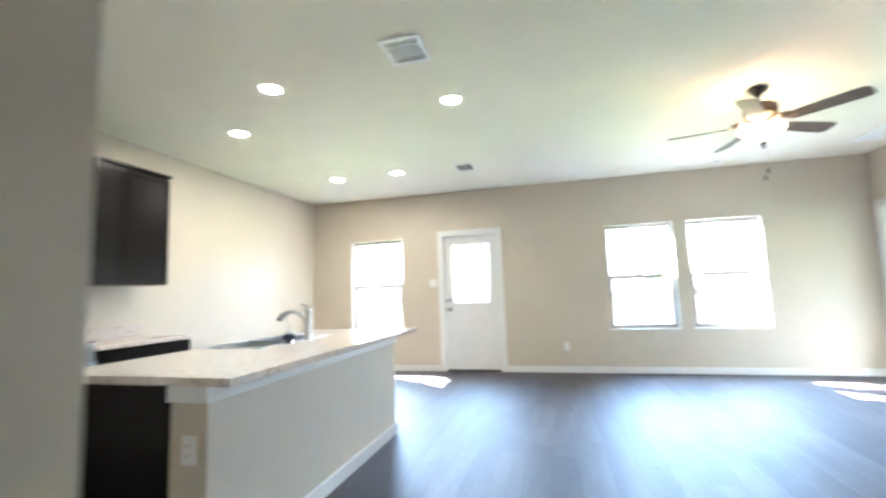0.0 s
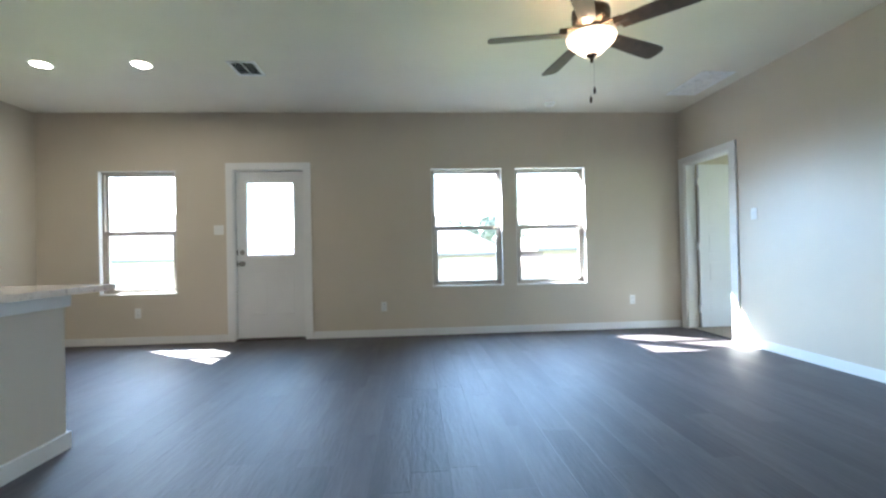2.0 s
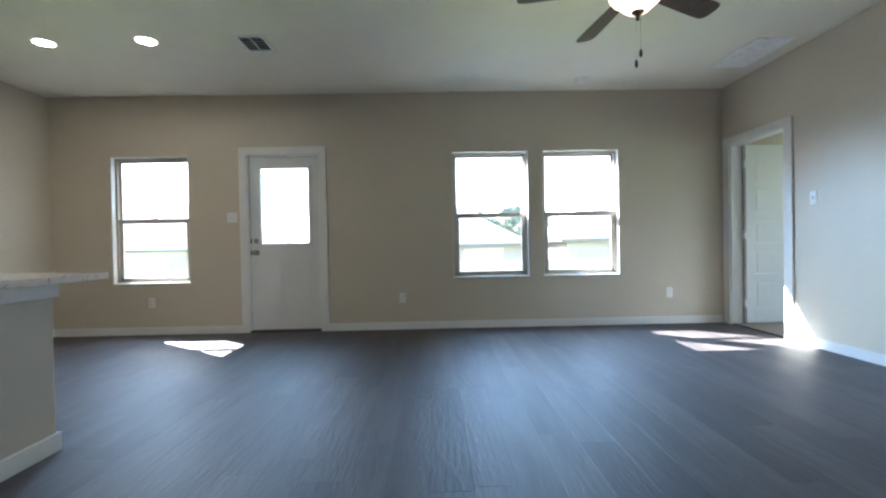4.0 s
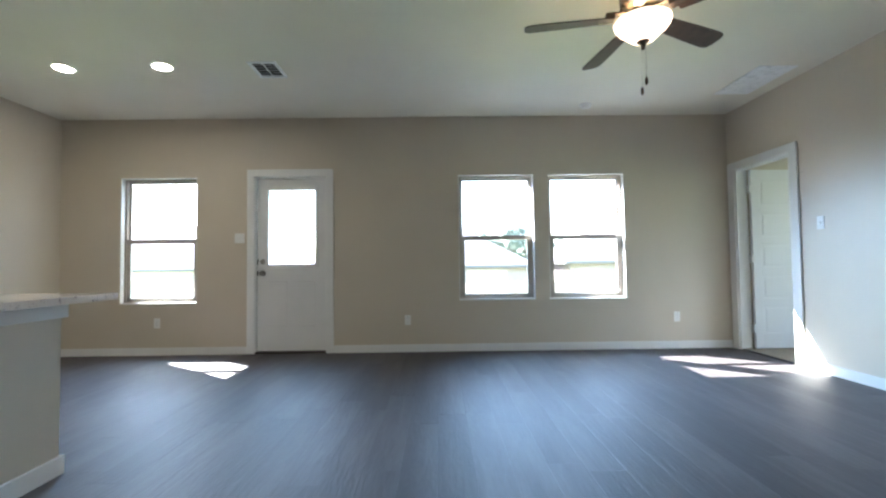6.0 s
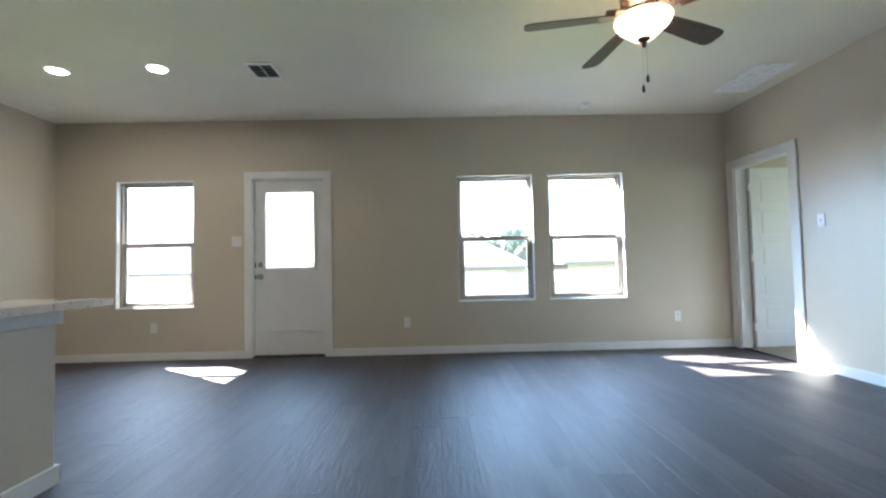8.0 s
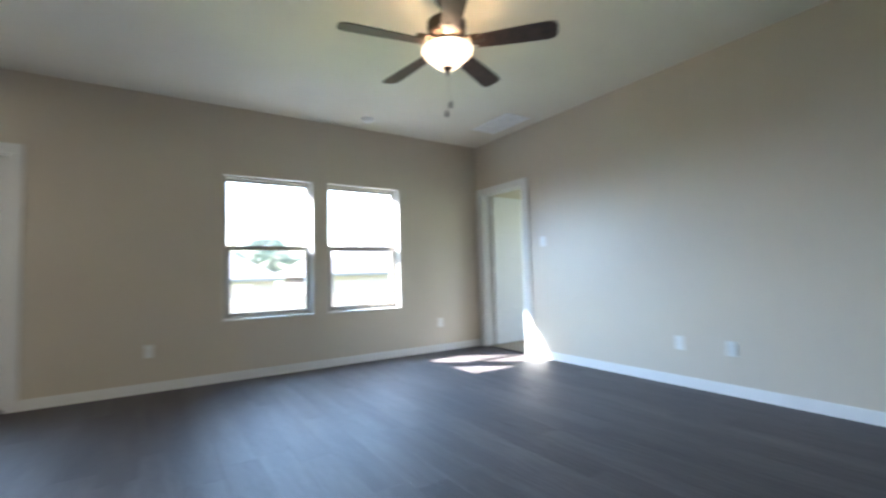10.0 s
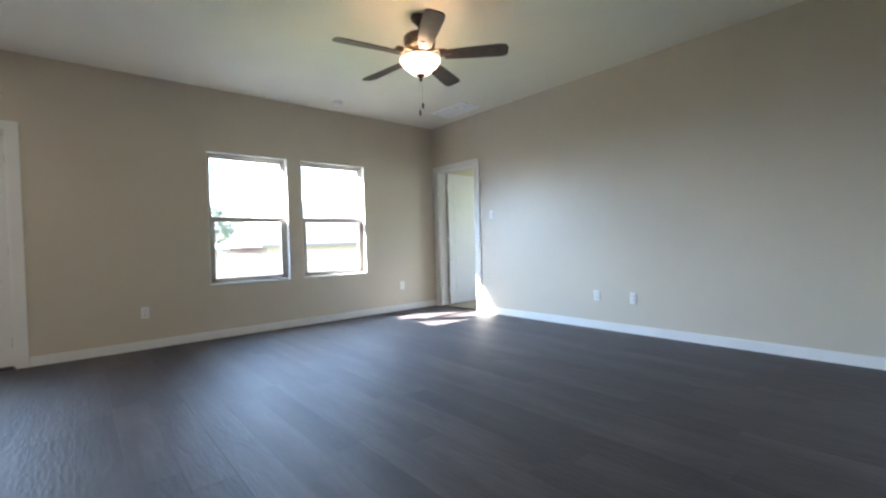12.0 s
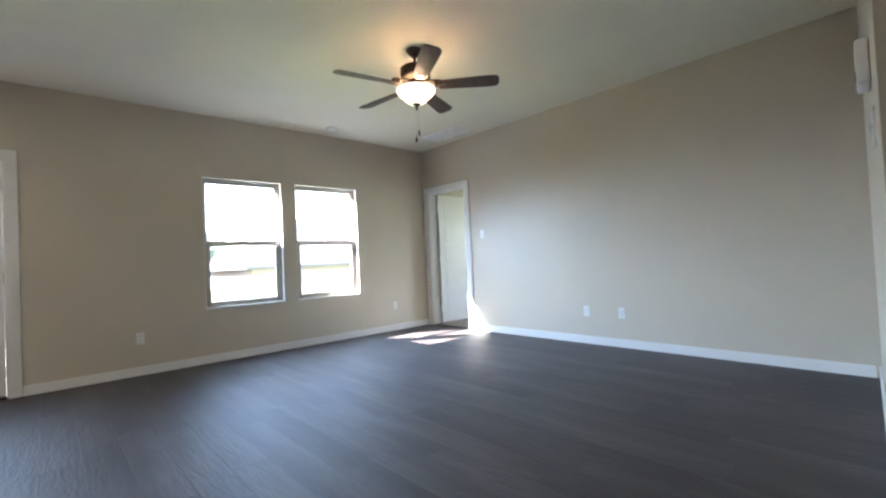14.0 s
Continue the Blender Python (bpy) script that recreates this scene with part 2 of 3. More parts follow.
def shell(profile, steps=44):
    """A turned wall closed on itself, from (radius, height) pairs."""
    bm = bmesh.new()
    rings = [[bm.verts.new((r * math.cos(2 * math.pi * k / steps), r * math.sin(2 * math.pi * k / steps), z)) for k in range(steps)] for r, z in profile]
    for a, c in zip(rings, rings[1:] + rings[:1]):
        for k in range(steps):
            bm.faces.new((a[k], a[(k + 1) % steps], c[(k + 1) % steps], c[k])).smooth = True
    bmesh.ops.recalc_face_normals(bm, faces=bm.faces)
    return bm


def tube(points, radius, steps=10):
    """A round bar along a line of points."""
    bm = bmesh.new()
    rings = []
    for i, p in enumerate(points):
        a, c = Vector(points[max(i - 1, 0)]), Vector(points[min(i + 1, len(points) - 1)])
        q = (c - a).to_track_quat("Z", "Y")
        r = radius[i] if isinstance(radius, (list, tuple)) else radius
        rings.append([bm.verts.new(Vector(p) + q @ Vector((r * math.cos(2 * math.pi * k / steps), r * math.sin(2 * math.pi * k / steps), 0))) for k in range(steps)])
    for a, c in zip(rings, rings[1:]):
        for k in range(steps):
            bm.faces.new((a[k], a[(k + 1) % steps], c[(k + 1) % steps], c[k])).smooth = True
    bm.faces.new(rings[0][::-1])
    bm.faces.new(rings[-1])
    bmesh.ops.recalc_face_normals(bm, faces=bm.faces)
    return bm


def part(name, bm, mat, parent=None, label=""):
    me = bpy.data.meshes.new(name)
    bm.to_mesh(me)
    bm.free()
    me.materials.append(mat)
    ob = new(name, me)
    if parent is not None:
        ob.parent = parent
    if label:
        tagged(ob, label)
    return ob


def thing(name, at, label, category, group="", kind="", turn=0):
    ob = new(name)
    ob.matrix_basis = pose(*at, 0, 0, turn)
    return tagged(ob, label, category, group, kind)


def structure(name, bm, mat, label, category):
    return tagged(part(name, bm, mat), label, category, kind="structure")


# ---- the room ----
H = 2.74
XW, XE, YN = -2.66, 5.13, 8.0
SILL, HEAD = 0.585, 2.052
WINDOWS = [(-1.97, -1.085), (1.955, 2.84), (3.01, 3.902)]
DOOR_L, DOOR_R, DOOR_TOP = -0.42, 0.42, 2.06
T = 0.16

# north wall with three windows and the back door
bm = bmesh.new()
edges = [XW - T]
for a, c in (WINDOWS[0], (DOOR_L, DOOR_R), WINDOWS[1], WINDOWS[2]):
    edges += [a, c]
edges.append(9.2)
for k in range(0, len(edges), 2):
    box(bm, edges[k], edges[k + 1], YN, YN + T, 0, H)
for a, c in WINDOWS:
    box(bm, a, c, YN, YN + T, 0, SILL)
    box(bm, a, c, YN, YN + T, HEAD, H)
box(bm, DOOR_L, DOOR_R, YN, YN + T, DOOR_TOP, H)
structure("wall_north", bm, WALL, "greige painted drywall wall with three windows and a door", "wall")

# east wall with an open doorway
ED0, ED1 = 7.085, 7.875
bm = boxes((XE, XE + 0.12, 2.6, ED0, 0, H), (XE, XE + 0.12, ED1, YN, 0, H), (XE, XE + 0.12, ED0, ED1, DOOR_TOP, H))
structure("wall_east", bm, WALL, "long bare greige painted wall beside an open doorway", "wall")
structure("wall_west", boxes((XW - T, XW, 1.4, YN, 0, H)), WALL, "greige painted kitchen wall behind dark cabinets", "wall")


def slanted(x0, y0, x1, y1, depth, z0, z1):
    """A slab on the floor line (x0, y0) to (x1, y1), its thickness to the right of that line."""
    bm = bmesh.new()
    d = Vector((x1 - x0, y1 - y0, 0)).normalized()
    n = Vector((d.y, -d.x, 0)) * depth
    pts = [Vector((x0, y0, 0)), Vector((x1, y1, 0)), Vector((x1, y1, 0)) + n, Vector((x0, y0, 0)) + n]
    lo = [bm.verts.new(p + Vector((0, 0, z0))) for p in pts]
    hi = [bm.verts.new(p + Vector((0, 0, z1))) for p in pts]
    bm.faces.new(lo[::-1])
    bm.faces.new(hi)
    for k in range(4):
        bm.faces.new((lo[k], lo[(k + 1) % 4], hi[(k + 1) % 4], hi[k]))
    bmesh.ops.recalc_face_normals(bm, faces=bm.faces)
    return bm


SX0, SY0, SX1, SY1 = 2.18, 2.765, 5.15, 2.94
structure("wall_south", slanted(SX0, SY0, SX1, SY1, 0.12, 0, H), WALL, "greige painted wall ending at the hallway corner", "wall")
structure("wall_hall_east", boxes((SX0 + 0.004, SX0 + 0.12, -2.5, SY0 - 0.09, 0, H)), WALL, "plain greige hallway wall", "wall")
structure("wall_hall_west", boxes((0.83, 0.95, -2.5, 1.72, 0, H)), WALL, "plain greige hallway wall with a square corner", "wall")
structure("wall_kitchen_south", boxes((XW, 0.83, 1.6, 1.72, 0, H)), WALL, "plain greige kitchen wall", "wall")
structure("wall_hall_south", boxes((0.83, 2.3, -2.62, -2.5, 0, H)), WALL, "plain greige wall closing the hallway", "wall")
# the gap in this wall is unseen, added to let light in
structure("wall_bedroom_east", boxes((9.08, 9.2, 4.0, 5.1, 0, H), (9.08, 9.2, 6.8, YN, 0, H), (9.08, 9.2, 5.1, 6.8, 0, SILL), (9.08, 9.2, 5.1, 6.8, HEAD, H)), WALL, "plain greige bedroom wall with an unseen opening added for light", "wall")
structure("wall_bedroom_south", boxes((XE + 0.12, 9.08, 4.0, 4.12, 0, H)), WALL, "plain greige bedroom wall", "wall")
structure("ceiling", boxes((XW - T, 9.2, -2.62, YN + T, H, H + 0.12)), CEIL, "flat light painted ceiling with fine texture", "ceiling")
floor = structure("floor", boxes((XW - T, XE + 0.02, -2.62, YN + T, -0.12, -0.006)), SUBFLOOR, "dark grey-brown wood-look vinyl plank floor", "floor")
structure("floor_bedroom", boxes((XE + 0.02, 9.2, 4.0, YN, -0.12, 0.008)), CARPET, "beige carpet floor in the next room", "floor")

# baseboards
BBH, BBT = 0.088, 0.016


def baseboard(bm_list, label="white painted wooden baseboard along the wall"):
    for bm in bm_list:
        es = [e for e in bm.edges if all(v.co.z > 0.05 for v in e.verts)]
        bmesh.ops.bevel(bm, geom=es, offset=0.006, segments=2, affect="EDGES")
        structure("baseboard", bm, TRIM, label, "baseboard")


baseboard([
    boxes((XW + BBT, -0.505, YN - BBT, YN - 0.001, 0, BBH)), boxes((0.505, XE - BBT, YN - BBT, YN - 0.001, 0, BBH)),
    boxes((XE - BBT, XE - 0.001, 2.97, 6.985, 0, BBH)), boxes((XW + 0.001, XW + BBT, 4.87, YN, 0, BBH)),
    slanted(SX0 - 0.01, SY0 + BBT, SX1 - 0.02, SY1 + BBT - 0.001, BBT - 0.002, 0, BBH),
    boxes((SX0 - BBT + 0.004, SX0 + 0.003, -2.5, SY0 - 0.004, 0, BBH)), boxes((0.951, 0.95 + BBT, -2.5, 1.72 + BBT, 0, BBH)),
])

# casings
CW = 0.085


def casing(name, dims, label):
    bm = boxes(*dims, bevel=0.004)
    return structure(name, bm, TRIM, label, "door casing")


casing("trim", [(-0.5, DOOR_L + 0.005, YN - 0.02, YN - 0.001, 0, DOOR_TOP - 0.005), (DOOR_R - 0.005, 0.5, YN - 0.02, YN - 0.001, 0, DOOR_TOP - 0.005), (-0.5, 0.5, YN - 0.022, YN - 0.001, DOOR_TOP - 0.008, 2.135)], "white painted casing round the back door")
casing("trim", [(XE - 0.02, XE - 0.001, 6.99, ED0 + 0.005, 0, DOOR_TOP - 0.005), (XE - 0.02, XE - 0.001, ED1 - 0.005, 7.975, 0, DOOR_TOP - 0.005), (XE - 0.022, XE - 0.001, 6.99, 7.975, DOOR_TOP - 0.008, 2.13)], "white painted casing round the open doorway")
casing("door_jamb", [(XE - 0.004, XE + 0.124, ED0 + 0.002, ED0 + 0.02, 0, DOOR_TOP - 0.022), (XE - 0.004, XE + 0.124, ED1 - 0.02, ED1 - 0.002, 0, DOOR_TOP - 0.022), (XE - 0.004, XE + 0.124, ED0 + 0.002, ED1 - 0.002, DOOR_TOP - 0.02, DOOR_TOP - 0.002), (XE + 0.05, XE + 0.085, ED0 + 0.018, ED0 + 0.03, 0, DOOR_TOP - 0.03)], "white painted jamb lining the doorway")
casing("door_jamb", [(DOOR_L + 0.002, DOOR_L + 0.018, YN - 0.004, YN + T, 0.02, DOOR_TOP - 0.02), (DOOR_R - 0.018, DOOR_R - 0.002, YN - 0.004, YN + T, 0.02, DOOR_TOP - 0.02), (DOOR_L + 0.002, DOOR_R - 0.002, YN - 0.004, YN + T, DOOR_TOP - 0.02, DOOR_TOP - 0.002)], "white painted jamb lining the back door")
structure("threshold", boxes((DOOR_L + 0.018, DOOR_R - 0.018, YN - 0.02, YN + T, 0, 0.022), bevel=0.004), THRESH, "dark metal threshold under the back door", "threshold")


structure("threshold", boxes((XE + 0.006, XE + 0.034, ED0 + 0.021, ED1 - 0.021, 0, 0.0125), bevel=0.003), THRESH, "dark strip between the planks and the carpet", "threshold")


# ---- windows: single-hung, clay-coloured vinyl, set back in a drywall opening ----
def window(k, x0, x1):
    w = thing("window_%d" % k, ((x0 + x1) / 2, YN, SILL), "clay-coloured vinyl single-hung window with two panes", "window", "living room windows", "structure")
    hw, h, mid = (x1 - x0) / 2, HEAD - SILL, 0.735
    y0, y1 = 0.06, 0.135
    f = 0.032
    part("window_frame", boxes((-hw, -hw + f, y0, y1, 0, h), (hw - f, hw, y0, y1, 0, h), (-hw + f, hw - f, y0, y1, h - f, h), (-hw + f, hw - f, y0, y1, 0, f), bevel=0.003), VINYL, w)
    up = part("upper_sash", boxes((-hw + f, -hw + f + 0.022, 0.1, 0.128, mid, h - f), (hw - f - 0.022, hw - f, 0.1, 0.128, mid, h - f), (-hw + f, hw - f, 0.1, 0.128, h - f - 0.025, h - f), (-hw + f, hw - f, 0.1, 0.128, mid - 0.02, mid + 0.018), bevel=0.002), VINYL, w)
    lo = part("lower_sash", boxes((-hw + f, -hw + f + 0.042, 0.068, 0.098, f, mid), (hw - f - 0.042, hw - f, 0.068, 0.098, f, mid), (-hw + f, hw - f, 0.068, 0.098, f, f + 0.036), (-hw + f, hw - f, 0.062, 0.098, mid - 0.034, mid + 0.016), bevel=0.002), VINYL, w)
    part("sash_lock", boxes((-0.03, 0.03, 0.07, 0.094, mid + 0.016, mid + 0.03), bevel=0.004), PLATE, lo)
    for nm, par, a, c, y in (("pane", up, mid + 0.018, h - f - 0.025, 0.114), ("pane", lo, f + 0.036, mid - 0.02, 0.083)):
        e = 0.02
        p = part(nm, boxes((-hw + f + e, hw - f - e, y - 0.002, y + 0.002, a, c)), GLASS, par, "clear glass pane")
        p.visible_shadow = False
    part("window_sill", boxes((-hw - 0.004, hw + 0.004, -0.006, 0.06, -0.002, 0.014), bevel=0.003), TRIM, w, "thin white painted sill")
    # white strips stand in for bright light on the wall-coloured drywall returns
    part("head_lit_return", boxes((-hw + 0.001, hw - 0.001, 0.001, 0.06, h - 0.008, h - 0.001)), TRIM, w)
    for sx in (-1, 1):
        part("side_lit_return", boxes((min(sx * (hw - 0.001), sx * (hw - 0.008)), max(sx * (hw - 0.001), sx * (hw - 0.008)), 0.001, 0.06, 0.014, h - 0.008)), TRIM, w)
    return w


for k, (a, c) in enumerate(WINDOWS, 1):
    window(k, a, c)


# ---- back door: half-lite steel door ----
def back_door():
    d = thing("door_1", (0, YN + 0.04, 0.024), "white half-glass back door, closed, with nickel hardware", "door", kind="structure")
    hw, h = 0.398, 2.012
    gx0, gx1, gz0, gz1 = -0.285, 0.285, 0.99, 1.885
    slab = part("slab", boxes((-hw, gx0, 0, 0.044, 0, h), (gx1, hw, 0, 0.044, 0, h), (gx0, gx1, 0, 0.044, 0, gz0), (gx0, gx1, 0, 0.044, gz1, h)), DOORW, d)
    part("glass_frame", boxes((gx0 - 0.025, gx0 + 0.012, -0.012, 0.056, gz0 - 0.025, gz1 + 0.025), (gx1 - 0.012, gx1 + 0.025, -0.012, 0.056, gz0 - 0.025, gz1 + 0.025), (gx0 + 0.012, gx1 - 0.012, -0.012, 0.056, gz0 - 0.025, gz0 + 0.012), (gx0 + 0.012, gx1 - 0.012, -0.012, 0.056, gz1 - 0.012, gz1 + 0.025), bevel=0.005), DOORW, d)
    p = part("pane", boxes((gx0 + 0.01, gx1 - 0.01, 0.02, 0.026, gz0 + 0.01, gz1 - 0.01)), GLASS, d, "clear glass pane")
    p.visible_shadow = False
    for x0, x1 in ((-0.29, -0.035), (0.035, 0.29)):
        z0, z1 = 0.27, 0.80
        bm = boxes((x0 + 0.02, x1 - 0.02, -0.014, 0.002, z0, z0 + 0.018), (x0 + 0.02, x1 - 0.02, -0.014, 0.002, z1 - 0.018, z1), bevel=0.004)
        box(bm, x0 + 0.02, x1 - 0.02, -0.002, 0.002, z0 + 0.03, z1 - 0.03, bevel=0.0018)
        part("panel", bm, DOORW, d)
    knob = part("door_handle", lathe([(0.033, 0), (0.033, 0.006), (0.013, 0.012), (0.012, 0.034), (0.024, 0.04), (0.029, 0.052), (0.026, 0.064), (0.012, 0.07)], 28, pose(-0.335, 0, 0.90, 90, 0, 0)), NICKEL, d, "satin nickel round knob")
    part("deadbolt", lathe([(0.031, 0), (0.03, 0.01), (0.024, 0.014), (0.02, 0.015)], 28, pose(-0.335, 0, 1.035, 90, 0, 0)), NICKEL, d, "satin nickel deadbolt")
    part("thumb_turn", boxes((-0.341, -0.329, -0.032, -0.012, 1.018, 1.052), bevel=0.003), NICKEL, d)
    for z in (0.9, 1.035):
        part("strike_plate", boxes((-hw - 0.008, -hw + 0.008, -0.006, -0.001, z - 0.03, z + 0.03)), SLOT, d)
    for z in (0.2, 1.0, 1.8):
        part("hinge", tube([(hw + 0.004, -0.006, z - 0.045), (hw + 0.004, -0.006, z + 0.045)], 0.006, 8), NICKEL, d)
    return d


back_door()


# ---- bedroom door, standing open into the next room ----
def bedroom_door():
    d = thing("door_2", (XE + 0.128, ED1 - 0.028, 0.02), "white five-panel interior door standing open", "door", kind="structure", turn=1.5)
    w, h = 0.745, 2.015
    part("slab", boxes((0.006, w, -0.028, 0.0, 0, h), bevel=0.002), DOORW, d)
    st = 0.105
    bm = bmesh.new()
    box(bm, 0.006, st, -0.036, -0.027, 0, h, bevel=0.003)
    box(bm, w - st, w, -0.036, -0.027, 0, h, bevel=0.003)
    box(bm, st, w - st, -0.036, -0.027, 0, 0.17, bevel=0.003)
    for i in range(1, 5):
        box(bm, st, w - st, -0.036, -0.027, 0.17 + i * 0.348 - 0.04, 0.17 + i * 0.348 + 0.04, bevel=0.003)
    box(bm, st, w - st, -0.036, -0.027, h - 0.12, h, bevel=0.003)
    part("stile_and_rail_face", bm, DOORW, d)
    for i in range(5):
        lo = 0.17 if i == 0 else 0.17 + i * 0.348 + 0.04
        hi = h - 0.12 if i == 4 else 0.17 + (i + 1) * 0.348 - 0.04
        part("panel", boxes((st + 0.03, w - st - 0.03, -0.033, -0.027, lo + 0.03, hi - 0.03), bevel=0.003), DOORW, d)
    part("door_handle", lathe([(0.031, 0), (0.031, 0.006), (0.012, 0.012), (0.012, 0.034), (0.024, 0.04), (0.028, 0.052), (0.024, 0.064), (0.01, 0.068)], 24, pose(w - 0.065, -0.036, 0.9, 90, 0, 0)), NICKEL, d, "satin nickel knob")
    for z in (0.22, 1.0, 1.8):
        part("hinge", boxes((-0.014, 0.012, -0.034, -0.002, z - 0.045, z + 0.045), bevel=0.003), TRIM, d)
    return d


bedroom_door()


# ---- outlets and switches ----
def plate(name, at, turn, label, category, kind_of, w=0.07, h=0.115, group=""):
    o = thing(name, at, label, category, group, turn=turn)
    part("cover_plate", boxes((-w / 2, w / 2, -0.007, -0.0005, -h / 2, h / 2), bevel=0.002), PLATE, o)
    if kind_of == "outlet":
        for z in (-0.02, 0.02):
            r = part("receptacle", boxes((-0.016, 0.016, -0.010, -0.006, z - 0.014, z + 0.014), bevel=0.002), PLATE, o)
            part("slot", boxes((-0.008, -0.0055, -0.0106, -0.0098, z - 0.005, z + 0.006)), SLOT, r)
            part("slot", boxes((0.0055, 0.008, -0.0106, -0.0098, z - 0.005, z + 0.006)), SLOT, r)
    else:
        n = kind_of
        for i in range(n):
            x = (i - (n - 1) / 2) * 0.046
            part("rocker", boxes((x - 0.005, x + 0.005, -0.018, -0.006, -0.012, 0.012), bevel=0.002), PLATE, o)
    return o


for x in (-1.533, 1.353, 4.481):
    plate("wall_outlet", (x, YN, 0.366), 0, "white duplex outlet on the greige wall", "outlet", "outlet", group="wall outlets")
for y in (5.257, 4.854):
    plate("wall_outlet", (XE, y, 0.36), -90, "white duplex outlet on the bare long wall", "outlet", "outlet", group="wall outlets")
plate("light_switch", (-0.59, YN, 1.335), 0, "white two-gang light switch beside the back door", "light switch", 2, 0.115)
plate("light_switch", (XE, 6.774, 1.334), -90, "white light switch beside the open doorway", "light switch", 1)
plate("wall_outlet", (-0.23, 3.015, 0.57), 0, "white outlet on the island end", "outlet", "outlet", group="wall outlets")
SA = math.degrees(math.atan2(SY1 - SY0, SX1 - SX0))
plate("light_switch", (2.6, SY0 + 0.42 * math.tan(radians(SA)), 1.36), 180 + SA, "white light switch under the door chime", "light switch", 2, 0.115)

# chime box on the south wall
o = thing("door_chime", (2.74, SY0 + 0.56 * math.tan(radians(SA)), 1.60), "white plastic chime box with a grey label strip", "door chime", turn=180 + SA)
part("case", boxes((-0.07, 0.07, -0.036, -0.001, -0.078, 0.078), bevel=0.012), PLATE, o)
face = part("label_strip", boxes((-0.062, 0.062, -0.0385, -0.035, -0.066, -0.032), bevel=0.001), STRIP, o, "grey label strip")
part("mark", boxes((-0.02, 0.03, -0.0395, -0.038, -0.056, -0.042)), SLOT, face)
part("grille", boxes(*[(-0.05, 0.05, -0.0375, -0.035, 0.01 + i * 0.009, 0.0145 + i * 0.009) for i in range(5)]), VENTW, o, "white slotted grille")
o = thing("door_stop", (1.12, YN - BBT, 0.05), "small white spring door stop on the baseboard", "door stop")
part("stop_base", lathe([(0.011, 0), (0.011, 0.004), (0.006, 0.007), (0.006, 0.03), (0.008, 0.032), (0.007, 0.04)], 14, pose(0, 0, 0, 90, 0, 0)), PLATE, o)


# ---- ceiling fittings ----
def can_light(x, y):
    o = thing("recessed_light", (x, y, H), "lit round recessed ceiling light with white trim ring", "ceiling light", "kitchen ceiling lights")
    part("trim_ring", lathe([(0.068, -0.001), (0.088, -0.001), (0.09, -0.006), (0.084, -0.011), (0.072, -0.01), (0.068, -0.004)], 40), PLATE, o)
    part("lens", lathe([(0.0705, -0.002), (0.07, -0.0065), (0.03, -0.0085)], 36), CANGLOW, o, "glowing frosted lens")


for x, y in ((-1.5, 6.66), (-0.645, 6.65), (-0.72, 4.19), (-1.55, 4.86), (0.518, 4.81)):
    can_light(x, y)


def supply_vent(x0, x1, y0, y1, across, label):
    w, l = (x1 - x0) / 2, (y1 - y0) / 2
    o = thing("ceiling_vent", ((x0 + x1) / 2, (y0 + y1) / 2, H), label, "ceiling vent", "ceiling vents")
    f = 0.03
    part("frame", boxes((-w, -w + f, -l, l, -0.01, -0.001), (w - f, w, -l, l, -0.01, -0.001), (-w + f, w - f, -l, -l + f, -0.01, -0.001), (-w + f, w - f, l - f, l, -0.01, -0.001), bevel=0.002), VENTW, o)
    # near-black sheet paints the shade seen between the slats
    part("backing", boxes((-w + f, w - f, -l + f, l - f, -0.003, -0.001)), DUCTSHADE, o, "dark sheet standing for the shaded duct")
    if across:
        for i in range(5):
            y = -l + f + (i + 0.5) * 2 * (l - f) / 5
            part("slat", box(bmesh.new(), -w + f, w - f, -0.011, 0.011, -0.0012, 0.0012, m=pose(0, y, -0.008, 32, 0, 0)), VENTW, o)
        part("divider", boxes((-0.004, 0.004, -l + f, l - f, -0.014, -0.003)), VENTW, o)
    else:
        bank = (l - f) * 0.6
        for i in range(13):
            x = -w + f + 0.008 + i * (2 * (w - f) - 0.016) / 12
            part("slat", box(bmesh.new(), -0.0062, 0.0062, -bank, bank, -0.0008, 0.0008, m=pose(x, 0, -0.0085, 0, 24, 0)), VENTW, o)
        for side in (-1, 1):
            part("slat", boxes((-w + f, w - f, side * (bank + 0.006) - 0.003, side * (bank + 0.006) + 0.003, -0.016, -0.003)), VENTW, o)
            part("slat", box(bmesh.new(), -w + f, w - f, -0.008, 0.008, -0.001, 0.001, m=pose(0, side * (bank + 0.034), -0.0085, side * 50, 0, 0)), VENTW, o)
    part("lever", boxes((-0.004, 0.004, -l + 0.01, -l + 0.03, -0.02, -0.008), bevel=0.001), VENTW, o)


supply_vent(0.11, 0.36, 6.57, 6.88, True, "white louvred air vent in the ceiling near the back door")
supply_vent(0.27, 0.54, 3.86, 4.17, False, "white louvred air vent in the ceiling beside the island")

# return grille
o = thing("return_grille", (4.775, 7.05, H), "white return air grille with fine slats in the ceiling", "ceiling vent")
w, l, f = 0.175, 0.32, 0.025
part("frame", boxes((-w, -w + f, -l, l, -0.009, -0.001), (w - f, w, -l, l, -0.009, -0.001), (-w + f, w - f, -l, -l + f, -0.009, -0.001), (-w + f, w - f, l - f, l, -0.009, -0.001), bevel=0.002), VENTW, o)
# backing coloured pale to imitate sunlight bounced up onto the grille
part("backing", boxes((-w + f, w - f, -l + f, l - f, -0.003, -0.001)), GRILLEBACK, o, "pale backing sheet that brightens the grille")
for y in (-0.1, 0.1):
    part("divider", boxes((-w + f, w - f, y - 0.006, y + 0.006, -0.010, -0.003)), VENTW, o)
